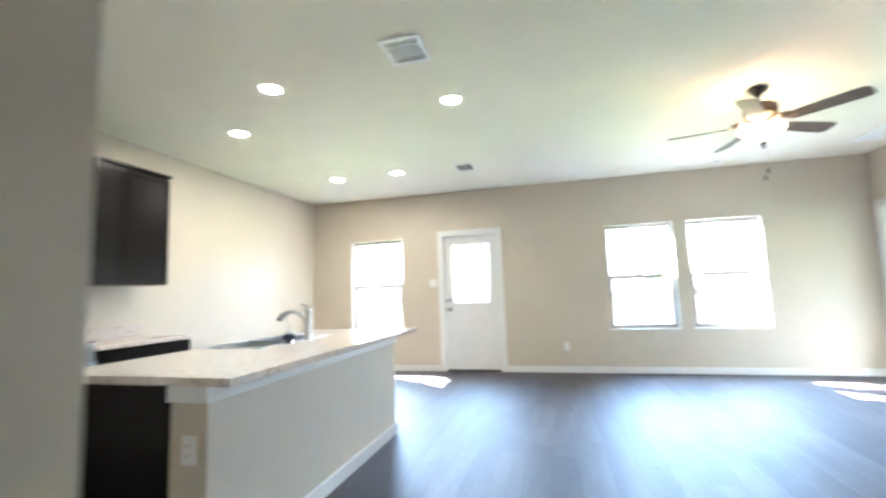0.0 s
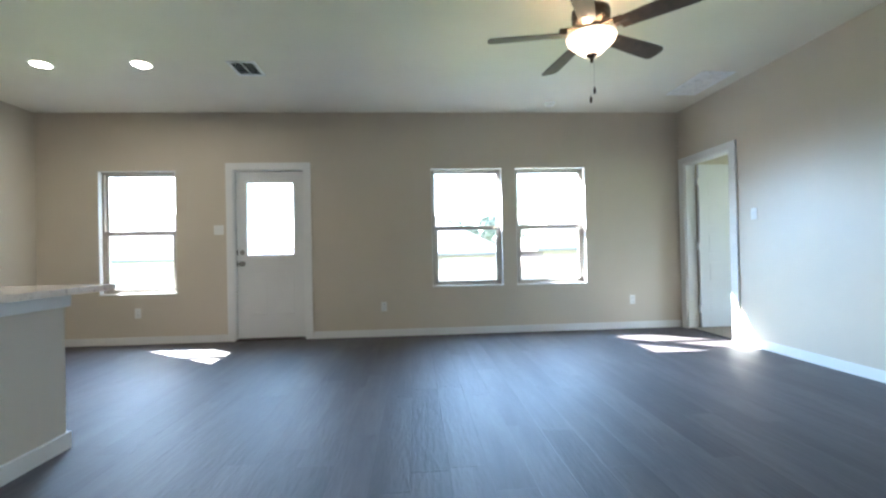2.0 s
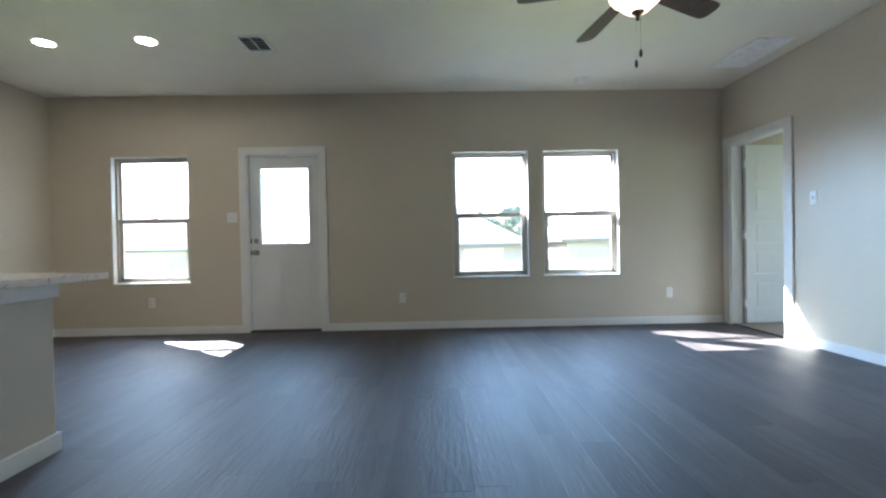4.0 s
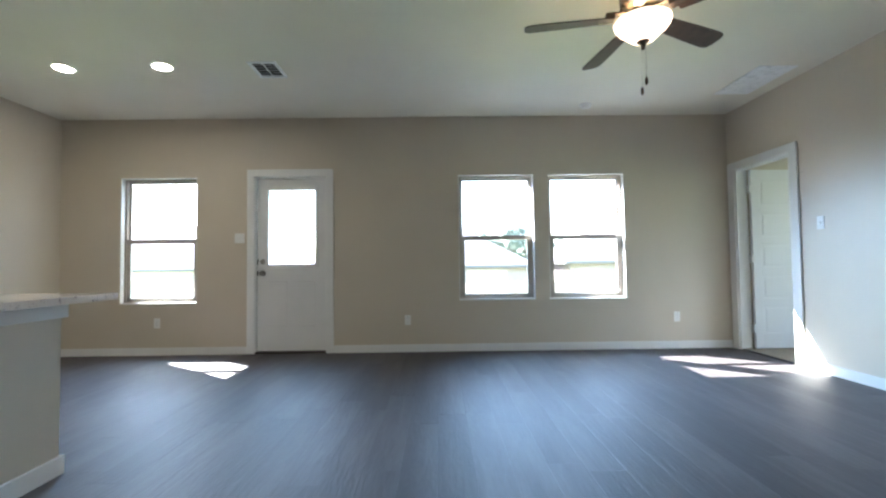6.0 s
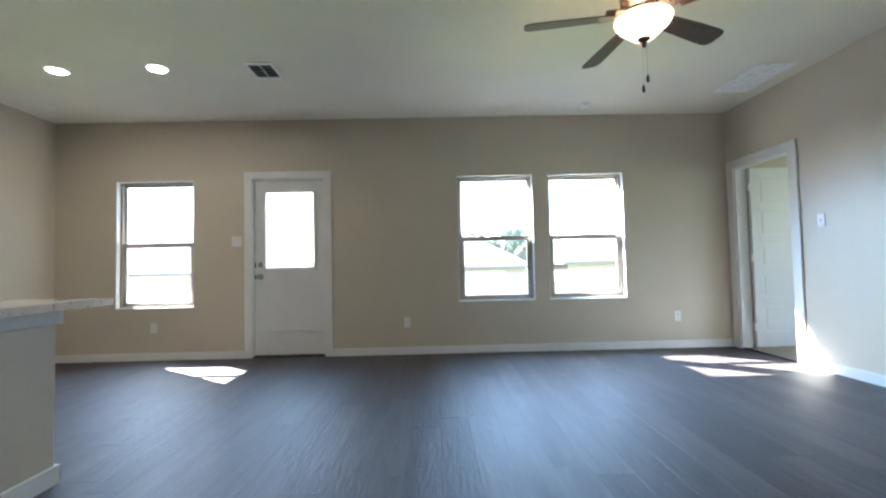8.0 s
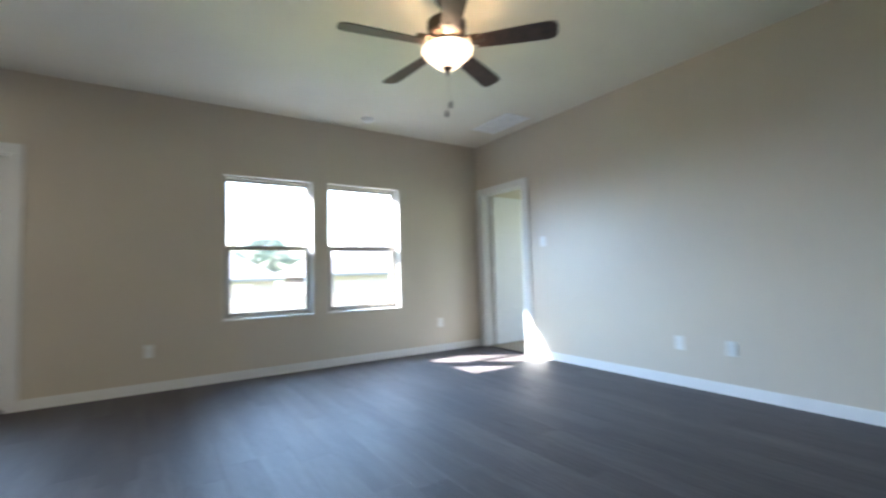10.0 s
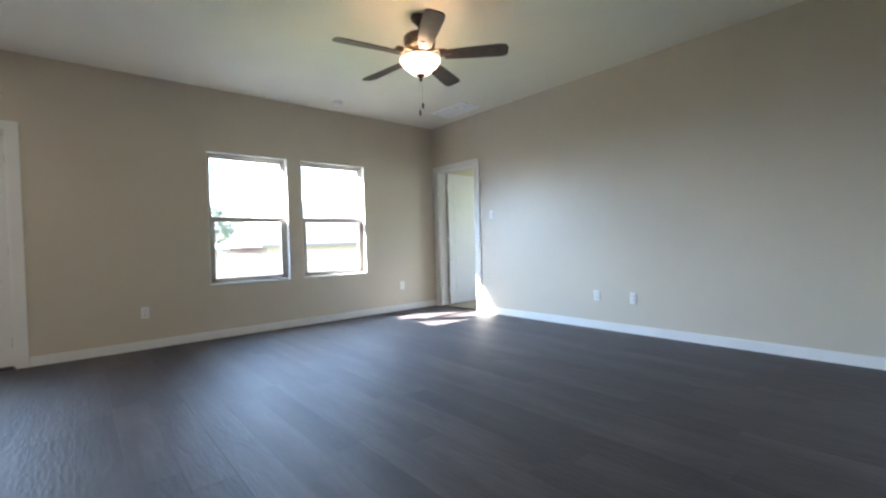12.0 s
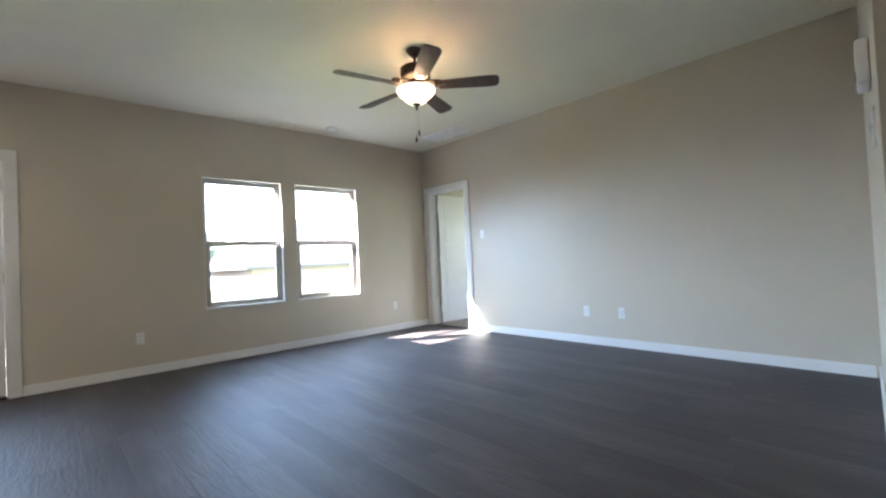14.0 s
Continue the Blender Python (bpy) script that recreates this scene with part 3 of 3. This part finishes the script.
for i in range(24):
    y = -l + f + 0.006 + i * (2 * (l - f) - 0.012) / 23
    part("slat", box(bmesh.new(), -w + f, w - f, -0.001, 0.001, -0.0095, 0.0095, m=pose(0, y, -0.0085, 74, 0, 0)), VENTW, o)

o = thing("smoke_detector", (3.354, 7.64, H), "round white smoke detector on the ceiling", "smoke detector")
part("base_ring", lathe([(0.066, -0.001), (0.066, -0.012), (0.06, -0.014)], 32), PLATE, o)
part("cover", lathe([(0.058, -0.012), (0.056, -0.03), (0.045, -0.04), (0.02, -0.042)], 32), PLATE, o)


# ---- ceiling fan ----
def ceiling_fan(x, y, first):
    o = thing("ceiling_fan", (x, y, H), "five-blade bronze ceiling fan with lit frosted bowl", "ceiling fan")
    part("canopy", lathe([(0.066, -0.001), (0.066, -0.012), (0.06, -0.016), (0.06, -0.024), (0.05, -0.03), (0.05, -0.038), (0.036, -0.046), (0.03, -0.06), (0.016, -0.068)], 36), BRONZE, o)
    part("downrod", tube([(0, 0, -0.06), (0, 0, -0.125)], 0.0115, 14), BRONZE, o)
    part("motor_housing", lathe([(0.022, -0.15), (0.03, -0.165), (0.05, -0.172), (0.1, -0.185), (0.118, -0.2), (0.12, -0.232), (0.112, -0.24), (0.118, -0.248), (0.115, -0.268), (0.09, -0.29), (0.062, -0.3)], 44), BRONZE, o)
    part("switch_housing", lathe([(0.06, -0.29), (0.064, -0.31), (0.06, -0.345), (0.075, -0.352), (0.078, -0.36), (0.05, -0.366)], 36), BRONZE, o)
    for k in range(16):
        a = k * 22.5
        part("motor_rib", box(bmesh.new(), 0.075, 0.117, -0.005, 0.005, -0.285, -0.268, m=pose(0, 0, 0, 0, 0, a)), BRONZE, o)
    for k in range(5):
        a = first + 72 * k
        arm = part("blade_arm", box(box(box(bmesh.new(), 0.06, 0.17, -0.013, 0.013, -0.312, -0.3, bevel=0.003), 0.15, 0.2, -0.03, 0.03, -0.35, -0.31, bevel=0.003), 0.165, 0.24, -0.03, 0.03, -0.349, -0.343, bevel=0.001), BRONZE, o, "cast bronze blade arm")
        arm.matrix_basis = pose(0, 0, 0, 0, 0, a)
        # outline of one blade, rounded at its tip
        half = [(0.185, 0.052), (0.25, 0.056), (0.45, 0.066), (0.6, 0.070), (0.632, 0.066), (0.65, 0.054), (0.66, 0.03)]
        pts = half + [(px, -py) for px, py in reversed(half)]
        bm = bmesh.new()
        lo = [bm.verts.new((px, py, -0.003)) for px, py in pts]
        hi = [bm.verts.new((px, py, 0.003)) for px, py in pts]
        bm.faces.new(lo[::-1])
        bm.faces.new(hi)
        for i in range(len(pts)):
            j = (i + 1) % len(pts)
            bm.faces.new((lo[i], lo[j], hi[j], hi[i]))
        bm.transform(pose(0, 0, -0.344, -13, 0, 0))
        blade = part("blade", bm, BLADE, o, "dark walnut blade with rounded tip")
        blade.matrix_basis = pose(0, 0, 0, 0, 0, a)
    # open glass shell: outside down to the finial, then back up the inside
    outer = [(0.152, -0.37), (0.154, -0.376), (0.149, -0.394), (0.132, -0.418), (0.106, -0.439), (0.086, -0.46), (0.062, -0.482), (0.034, -0.489)]
    inner = [(0.03, -0.484), (0.058, -0.477), (0.081, -0.456), (0.101, -0.435), (0.127, -0.414), (0.144, -0.392), (0.147, -0.37)]
    part("bowl", shell(outer + inner), GLOW, o, "glowing frosted glass bowl")
    part("bulb_fitter", lathe([(0.02, -0.364), (0.022, -0.37), (0.012, -0.376), (0.008, -0.38), (0.008, -0.486)], 24), BRONZE, o)
    for k in range(3):
        a = radians(first + 20 + 120 * k)
        part("bulb", lathe([(0.006, -0.436), (0.014, -0.43), (0.016, -0.42), (0.011, -0.414), (0.006, -0.413)], 16, pose(0.046 * math.cos(a), 0.046 * math.sin(a), 0)), BULB, o, "lit frosted bulb")
    part("finial", lathe([(0.032, -0.482), (0.034, -0.492), (0.022, -0.502), (0.012, -0.508), (0.009, -0.525), (0.012, -0.532), (0.004, -0.54)], 20), BRONZE, o)
    for dx, dy, end in ((0.014, 0.0, -0.73), (-0.006, 0.012, -0.785)):
        c = part("pull_chain", tube([(dx * 2.2, dy * 2.2, -0.35), (dx, dy, -0.51), (dx, dy, end + 0.02)], 0.0007, 6), BRONZE, o)
        part("chain_knob", lathe([(0.003, end + 0.03), (0.007, end + 0.02), (0.0085, end), (0.007, end - 0.012), (0.003, end - 0.016)], 12, pose(dx, dy, 0)), BLADE, c)
    # short rod: the motor, blades and bowl hang close under the canopy
    for piece in o.children:
        if not piece.name.startswith(("canopy", "downrod")):
            piece.matrix_basis = Matrix.Translation((0, 0, 0.04)) @ Matrix.Diagonal((1.03, 1.03, 1, 1)) @ piece.matrix_basis
    return o


ceiling_fan(2.935, 5.43, -47)

# ---- kitchen island ----
CT, CB = 0.872, 0.838
KE, KW, KS, KN = -0.145, -0.33, 3.015, 5.115
isl = thing("kitchen_island", (0, 0, 0), "greige drywall island back with white trim and baseboard", "kitchen island")
part("knee_wall", boxes((KW, KE, KS, KN, 0, CB - 0.004)), WALL, isl)
part("trim_board", boxes((KE - 0.001, KE + 0.02, KS - 0.022, KN + 0.02, 0.762, CB - 0.001), (KW - 0.001, KE - 0.001, KS - 0.022, KS - 0.001, 0.762, CB - 0.001), (KW - 0.001, KE - 0.001, KN + 0.001, KN + 0.02, 0.762, CB - 0.001), bevel=0.002), TRIM, isl, "white flat trim board")
part("base_trim", boxes((KE + 0.001, KE + BBT, KS - BBT, KN + BBT, 0, BBH), (KW, KE, KS - BBT, KS - 0.001, 0, BBH), (KW, KE, KN + 0.001, KN + BBT, 0, BBH), bevel=0.002), TRIM, isl, "white baseboard")

SKX0, SKX1, SKY0, SKY1 = -0.93, -0.53, 3.86, 4.64
top = tagged(part("island_countertop", boxes((-1.0, SKX0, 2.955, 5.27, CB, CT), (SKX1, 0.018, 2.955, 5.27, CB, CT), (SKX0, SKX1, 2.955, SKY0, CB, CT), (SKX0, SKX1, SKY1, 5.27, CB, CT)), GRANITE), "polished speckled beige granite countertop on the island", "countertop")
for (y0, y1) in ((3.015, 3.68), (3.68, 4.72), (4.72, 5.115)):
    c = thing("base_cabinet", (0, 0, 0), "espresso stained wooden base cabinet under the island top", "cabinet", "island cabinets")
    part("body", boxes((-0.93, KW - 0.002, y0 + 0.001, y1 - 0.001, 0.1, CB - (0.24 if y0 == 3.68 else 0.001)), (-0.87, KW - 0.002, y0 + 0.001, y1 - 0.001, 0, 0.1)), ESPRESSO, c)
    dd = part("door", boxes((-0.952, -0.932, y0 + 0.02, y1 - 0.02, 0.12, 0.66), bevel=0.003), ESPRESSO, c)
    part("drawer_front", boxes((-0.952, -0.932, y0 + 0.02, y1 - 0.02, 0.68, 0.82), bevel=0.003), ESPRESSO, c)

# sink
sk = thing("kitchen_sink", (0, 0, 0), "double-bowl stainless steel drop-in sink in the island", "sink")
rim = 0.022
part("rim", boxes((SKX0 - rim, SKX0 + 0.01, SKY0 - rim, SKY1 + rim, CT, CT + 0.006), (SKX1 - 0.01, SKX1 + rim, SKY0 - rim, SKY1 + rim, CT, CT + 0.006), (SKX0 + 0.01, SKX1 - 0.01, SKY0 - rim, SKY0 + 0.01, CT, CT + 0.006), (SKX0 + 0.01, SKX1 - 0.01, SKY1 - 0.01, SKY1 + rim, CT, CT + 0.006), (SKX0 + 0.01, SKX1 - 0.01, 4.24, 4.26, CT - 0.005, CT + 0.004), bevel=0.002), STEEL, sk)
for y0, y1 in ((SKY0 + 0.006, 4.238), (4.262, SKY1 - 0.006)):
    x0, x1, z0 = SKX0 + 0.006, SKX1 - 0.006, CT - 0.2
    part("basin", boxes((x0, x1, y0, y1, z0, z0 + 0.003), (x0, x0 + 0.003, y0, y1, z0 + 0.003, CT), (x1 - 0.003, x1, y0, y1, z0 + 0.003, CT), (x0 + 0.003, x1 - 0.003, y0, y0 + 0.003, z0 + 0.003, CT), (x0 + 0.003, x1 - 0.003, y1 - 0.003, y1, z0 + 0.003, CT)), STEEL, sk)

# faucet on the deck behind the bowls
fx, fy = -0.46, 4.27
fa = thing("kitchen_faucet", (fx, fy, CT), "tall polished chrome single-lever kitchen faucet", "faucet")
part("body", lathe([(0.03, 0), (0.03, 0.006), (0.025, 0.012), (0.024, 0.1), (0.023, 0.21), (0.021, 0.222), (0.012, 0.226)], 28), CHROME, fa)
part("spout", tube([(-0.012, 0, 0.11), (-0.03, -0.006, 0.155), (-0.06, -0.014, 0.188), (-0.1, -0.024, 0.208), (-0.14, -0.033, 0.206), (-0.175, -0.042, 0.186), (-0.2, -0.048, 0.158)], [0.013, 0.013, 0.014, 0.015, 0.017, 0.02, 0.021], 16), CHROME, fa)
part("spray_tip", tube([(-0.1995, -0.0478, 0.1585), (-0.206, -0.0495, 0.149)], 0.017, 16), SLOT, fa)
part("lever", tube([(0.0, 0, 0.222), (-0.012, -0.004, 0.243), (-0.05, -0.018, 0.262)], [0.011, 0.008, 0.005], 12), CHROME, fa)
# dark-headed sprayer standing on the deck beside the faucet
sd = thing("sink_sprayer", (-0.475, 4.06, CT), "short chrome and dark sprayer beside the faucet", "sink sprayer")
part("base", lathe([(0.03, 0), (0.03, 0.006), (0.024, 0.01), (0.022, 0.028)], 24), CHROME, sd)
part("head", lathe([(0.022, 0.028), (0.042, 0.034), (0.044, 0.05), (0.034, 0.064), (0.015, 0.068)], 28), NAVY, sd, "dark blue rounded head")
part("band", lathe([(0.018, 0.0675), (0.02, 0.075), (0.014, 0.09), (0.006, 0.094)], 20), CHROME, sd)
part("stem", tube([(0, 0, 0.09), (-0.006, 0.004, 0.13), (-0.022, 0.012, 0.165), (-0.034, 0.02, 0.18)], 0.0045, 10), CHROME, sd)


# ---- wall cabinets and appliances on the west wall ----
def shaker_front(name, parent, x, y0, y1, z0, z1):
    """A framed cabinet front that faces the room."""
    bm = boxes((x, x + 0.02, y0, y1, z0, z1))
    front = [f for f in bm.faces if f.normal.x > 0.9]
    bmesh.ops.inset_individual(bm, faces=front, thickness=0.055)
    bmesh.ops.inset_individual(bm, faces=front, thickness=0.004, depth=-0.008)
    d = part(name, bm, ESPRESSO, parent)
    return d


def upper_cabinet(y0, y1, z0, z1, doors):
    c = thing("wall_cabinet", (0, 0, 0), "espresso stained wooden wall cabinet with framed doors", "cabinet", "kitchen wall cabinets")
    part("body", boxes((XW + 0.001, -2.355, y0 + 0.001, y1 - 0.001, z0, z1)), ESPRESSO, c)
    part("crown", boxes((XW + 0.001, -2.325, y0, y1 + 0.012, z1 + 0.001, z1 + 0.03), bevel=0.008), ESPRESSO, c)
    w = (y1 - y0) / doors
    for i in range(doors):
        shaker_front("door", c, -2.353, y0 + i * w + 0.006, y0 + (i + 1) * w - 0.006, z0 + 0.008, z1 - 0.02)


upper_cabinet(4.0, 4.86, 1.34, 2.375, 2)
upper_cabinet(3.22, 3.998, 1.79, 2.375, 2)
upper_cabinet(2.3, 3.218, 1.34, 2.375, 2)


def base_unit(y0, y1):
    c = thing("base_cabinet", (0, 0, 0), "espresso stained wooden base cabinet along the wall", "cabinet", "kitchen base cabinets")
    part("body", boxes((XW + 0.001, -2.07, y0 + 0.001, y1 - 0.001, 0.1, CB - 0.002), (XW + 0.001, -2.14, y0 + 0.001, y1 - 0.001, 0, 0.1)), ESPRESSO, c)
    shaker_front("drawer_front", c, -2.068, y0 + 0.008, y1 - 0.008, 0.66, 0.82)
    shaker_front("door", c, -2.068, y0 + 0.008, y1 - 0.008, 0.12, 0.645)


base_unit(4.0, 4.43)
base_unit(4.43, 4.86)
base_unit(2.3, 3.215)
for y0, y1 in ((3.995, 4.875), (2.3, 3.218)):
    tagged(part("wall_countertop", boxes((XW + 0.001, -2.03, y0, y1, CB, CT), (XW + 0.001, XW + 0.02, y0, y1, CT, CT + 0.1), bevel=0.004), GRANITE), "polished granite countertop with low backsplash", "countertop")

mw = thing("microwave", (0, 0, 0), "stainless over-the-range microwave with black glass door", "microwave")
part("case", boxes((XW + 0.001, -2.27, 3.225, 3.993, 1.36, 1.785), bevel=0.004), STEEL, mw)
part("door", boxes((-2.269, -2.25, 3.235, 3.8, 1.37, 1.775), bevel=0.004), STEEL, mw)
part("door_glass", boxes((-2.2495, -2.247, 3.29, 3.74, 1.42, 1.73)), BLACKGLASS, mw)
part("control_panel", boxes((-2.269, -2.252, 3.81, 3.985, 1.37, 1.775), bevel=0.003), STEEL, mw)
part("handle", tube([(-2.25, 3.77, 1.42), (-2.215, 3.77, 1.45), (-2.215, 3.77, 1.7), (-2.25, 3.77, 1.73)], 0.009, 10), STEEL, mw)
rg = thing("kitchen_range", (0, 0, 0), "stainless free-standing range with black glass cooktop", "range")
part("body", boxes((XW + 0.001, -2.05, 3.225, 3.99, 0, 0.9), bevel=0.004), STEEL, rg)
part("cooktop", boxes((XW + 0.06, -2.055, 3.23, 3.985, 0.901, 0.91)), BLACKGLASS, rg)
part("back_panel", boxes((XW + 0.001, XW + 0.055, 3.23, 3.985, 0.901, 1.08), bevel=0.004), STEEL, rg)
part("oven_door", boxes((-2.049, -2.02, 3.235, 3.98, 0.2, 0.76), bevel=0.004), STEEL, rg)
part("oven_handle", tube([(-2.02, 3.3, 0.72), (-1.975, 3.3, 0.72), (-1.975, 3.92, 0.72), (-2.02, 3.92, 0.72)], 0.011, 10), STEEL, rg)

# ---- outside ----
bm = bmesh.new()
ys = [-400, YN + T, 9.5, 12, 14, 16, 40, 600]
zs = [-0.2, -0.2, -0.22, -0.8, -1.3, -1.4, -1.5, -1.5]
cols = [[bm.verts.new((x, y, z)) for y, z in zip(ys, zs)] for x in (-500, -60, -20, -8, 0, 8, 20, 60, 500)]
for a, c in zip(cols, cols[1:]):
    for k in range(len(ys) - 1):
        bm.faces.new((a[k], c[k], c[k + 1], a[k + 1]))
structure("ground", bm, GRASS, "sunlit mown grass sloping away behind the house", "ground")
# unseen overhang, its depth set by where sunlight lands indoors
structure("eaves", boxes((XW - 1, 10, YN + T + 0.002, YN + T + 0.2, 2.6, 2.74)), TRIM, "unseen white roof overhang above the windows", "eaves")
# unseen slab, its edges placed to block sun from the door and windows
structure("sun_blocking_roof", boxes((-2.755, 1.37, YN + T + 0.205, 9.6, 2.6, 2.74)), TRIM, "unseen flat roof added to cut the sun patches", "porch roof")
structure("patio", boxes((-2.4, 1.6, YN + T + 0.002, 9.6, -0.5, -0.06), bevel=0.01), PATIO, "concrete patio slab behind the back door", "patio")


def hip_roof(x0, x1, y0, y1, z0, z1, over=0.5):
    bm = bmesh.new()
    x0, x1, y0, y1 = x0 - over, x1 + over, y0 - over, y1 + over
    run = (y1 - y0) / 2
    ym = (y0 + y1) / 2
    c = [bm.verts.new(p) for p in ((x0, y0, z0), (x1, y0, z0), (x1, y1, z0), (x0, y1, z0))]
    d = [bm.verts.new(p) for p in ((x0, y0, z0 - 0.18), (x1, y0, z0 - 0.18), (x1, y1, z0 - 0.18), (x0, y1, z0 - 0.18))]
    r0, r1 = bm.verts.new((x0 + run, ym, z1)), bm.verts.new((x1 - run, ym, z1))
    for f in ((c[0], c[1], r1, r0), (c[1], c[2], r1), (c[2], c[3], r0, r1), (c[3], c[0], r0), d[::-1]):
        bm.faces.new(f)
    for k in range(4):
        bm.faces.new((d[k], d[(k + 1) % 4], c[(k + 1) % 4], c[k]))
    bmesh.ops.recalc_face_normals(bm, faces=bm.faces)
    return bm


def house(x0, x1, y0, y1, eave, ridge, windows, label, wall_mat):
    h = thing("house", ((x0 + x1) / 2, y0, -1.5), label, "house", "neighbouring houses")
    ox, oy, oz = -(x0 + x1) / 2, -y0, 1.5
    m = Matrix.Translation((ox, oy, oz))
    bm = boxes((x0, x1, y0, y1, -1.6, eave - 0.18))
    bm.transform(m)
    part("wall", bm, wall_mat, h)
    bm = hip_roof(x0, x1, y0, y1, eave, ridge)
    bm.transform(m)
    part("roof", bm, SHINGLE, h, "light grey-brown shingle hip roof")
    for a, c, z0, z1 in windows:
        bm = boxes((a, c, y0 - 0.05, y0 + 0.02, z0, z1))
        bm.transform(m)
        wf = part("window", bm, VINYL, h)
        bm = boxes((a + 0.08, c - 0.08, y0 - 0.06, y0 - 0.04, z0 + 0.08, z1 - 0.08))
        bm.transform(m)
        part("pane", bm, HOUSEPANE, wf)


house(-7, 7.6, 32, 42, 0.95, 4.3, [(3.6, 6.2, -0.25, 0.62), (-3, -1.2, -0.4, 0.6)], "single-storey tan house with hip roof behind the fence", HOUSEBRICK)
house(10.2, 26, 31, 42, 1.15, 4.8, [], "single-storey tan house with wide hip roof", HOUSEBRICK)
house(-26, -10.5, 32, 42, 0.95, 4.3, [(-16, -14, -0.4, 0.6)], "single-storey house with hip roof, wall brightened for glare", HOUSEGLARE)

fe = thing("fence", (0, 18, -1.4), "weathered cedar board privacy fence behind the lawn", "fence")
bm0 = boxes((-0.068, 0.068, -0.01, 0.01, 0, 1.78))
board = bpy.data.meshes.new("board")
bm0.to_mesh(board)
bm0.free()
board.materials.append(FENCEWOOD)
for i in range(150):
    o = new("board", board)
    o.parent = fe
    o.location = (-6 + i * 0.14, 0, random.uniform(-0.02, 0.02))
part("rail", boxes((-6, 15, 0.012, 0.05, 0.4, 0.49)), FENCEWOOD, fe)
part("rail", boxes((-6, 15, 0.012, 0.05, 1.3, 1.39)), FENCEWOOD, fe)


def tree(x, y, h, spread, seed):
    rnd = random.Random(seed)
    t = thing("tree", (x, y, -1.5), "leafy green tree behind the neighbouring houses", "tree", "far trees")
    bm = tube([(0, 0, 0), (0.1, 0, h * 0.25), (0, 0.1, h * 0.5), (0.1, 0, h * 0.8)], [0.28, 0.22, 0.16, 0.05], 10)
    for k in range(7):
        a = k * 2.4
        z = h * (0.35 + 0.06 * k)
        lb = tube([(0, 0, z), (math.cos(a) * spread * 0.4, math.sin(a) * spread * 0.4, z + h * 0.12), (math.cos(a) * spread * 0.8, math.sin(a) * spread * 0.8, z + h * 0.2)], [0.09, 0.06, 0.02], 7)
        me = bpy.data.meshes.new("limb")
        lb.to_mesh(me)
        lb.free()
        bm.from_mesh(me)
        bpy.data.meshes.remove(me)
    part("trunk", bm, BARK, t)
    verts, faces = [], []
    clumps = []
    for k in range(42):
        a, u = rnd.uniform(0, 6.283), rnd.random()
        zz = h * (0.38 + 0.6 * u)
        rr = spread * math.sqrt(rnd.random()) * (1.05 - abs(u - 0.4) * 1.1)
        clumps.append((rr * math.cos(a), rr * math.sin(a), zz, spread * rnd.uniform(0.16, 0.3)))
    for cx, cy, cz, cr in clumps:
        for i in range(70):
            p = Vector((rnd.gauss(0, 1), rnd.gauss(0, 1), rnd.gauss(0, 0.7)))
            p = Vector((cx, cy, cz)) + p.normalized() * cr * rnd.uniform(0.5, 1.05)
            q = Euler((rnd.uniform(0, 6), rnd.uniform(0, 6), rnd.uniform(0, 6))).to_matrix()
            n = len(verts)
            for d in ((-0.16, 0, 0), (0, -0.07, 0.02), (0.16, 0, 0), (0, 0.07, 0.02)):
                verts.append(tuple(p + q @ Vector(d)))
            faces.append((n, n + 1, n + 2, n + 3))
    me = bpy.data.meshes.new("crown")
    me.from_pydata(verts, [], faces)
    me.materials.append(LEAF)
    o = new("crown", me)
    o.parent = t


tree(9.4, 50, 6.6, 3.2, 1)
tree(6.6, 54, 6.2, 3.0, 2)
tree(12.2, 56, 6.8, 3.4, 3)
tree(15.5, 62, 6.8, 3.6, 4)

# ---- floor planks ----
PW, PL = 0.182, 1.22
plank_meshes = {}


def plank_mesh(w, l):
    key = (round(w, 3), round(l, 3))
    if key not in plank_meshes:
        e = 0.0006
        me = bpy.data.meshes.new("plank")
        v = [(0.0001, 0.0001, -0.0014), (w - 0.0001, 0.0001, -0.0014), (w - 0.0001, l - 0.0001, -0.0014), (0.0001, l - 0.0001, -0.0014),
             (e, e, 0), (w - e, e, 0), (w - e, l - e, 0), (e, l - e, 0)]
        me.from_pydata(v, [], [(4, 5, 6, 7), (0, 1, 5, 4), (1, 2, 6, 5), (2, 3, 7, 6), (3, 0, 4, 7)])
        me.materials.append(PLANK)
        plank_meshes[key] = me
    return plank_meshes[key]


rest_v, rest_f = [], []
count = 0
x = XW
row = 0
rnd = random.Random(7)
while x < XE + 0.02:
    w = min(PW, XE + 0.02 - x)
    south = -2.5 if 0.8 < x < 2.3 else 1.6
    y = south - rnd.uniform(0, 1.1)
    while y < YN:
        a, c = max(y, south), min(y + PL, YN)
        if c - a > 0.02 and w > 0.01:
            if x > -0.35 and c > 2.7 and count < 300:
                o = new("plank", plank_mesh(w, c - a))
                o.parent = floor
                o.location = (x, a, 0)
                count += 1
            else:
                n = len(rest_v)
                me = plank_mesh(w, c - a)
                rest_v += [(v.co.x + x, v.co.y + a, v.co.z) for v in me.vertices]
                rest_f += [tuple(i + n for i in p.vertices) for p in me.polygons]
        y += PL
    x += PW
    row += 1
me = bpy.data.meshes.new("planks")
me.from_pydata(rest_v, [], rest_f)
me.materials.append(PLANK)
o = new("planks", me)
o.parent = floor
tagged(o, kind="stuff")
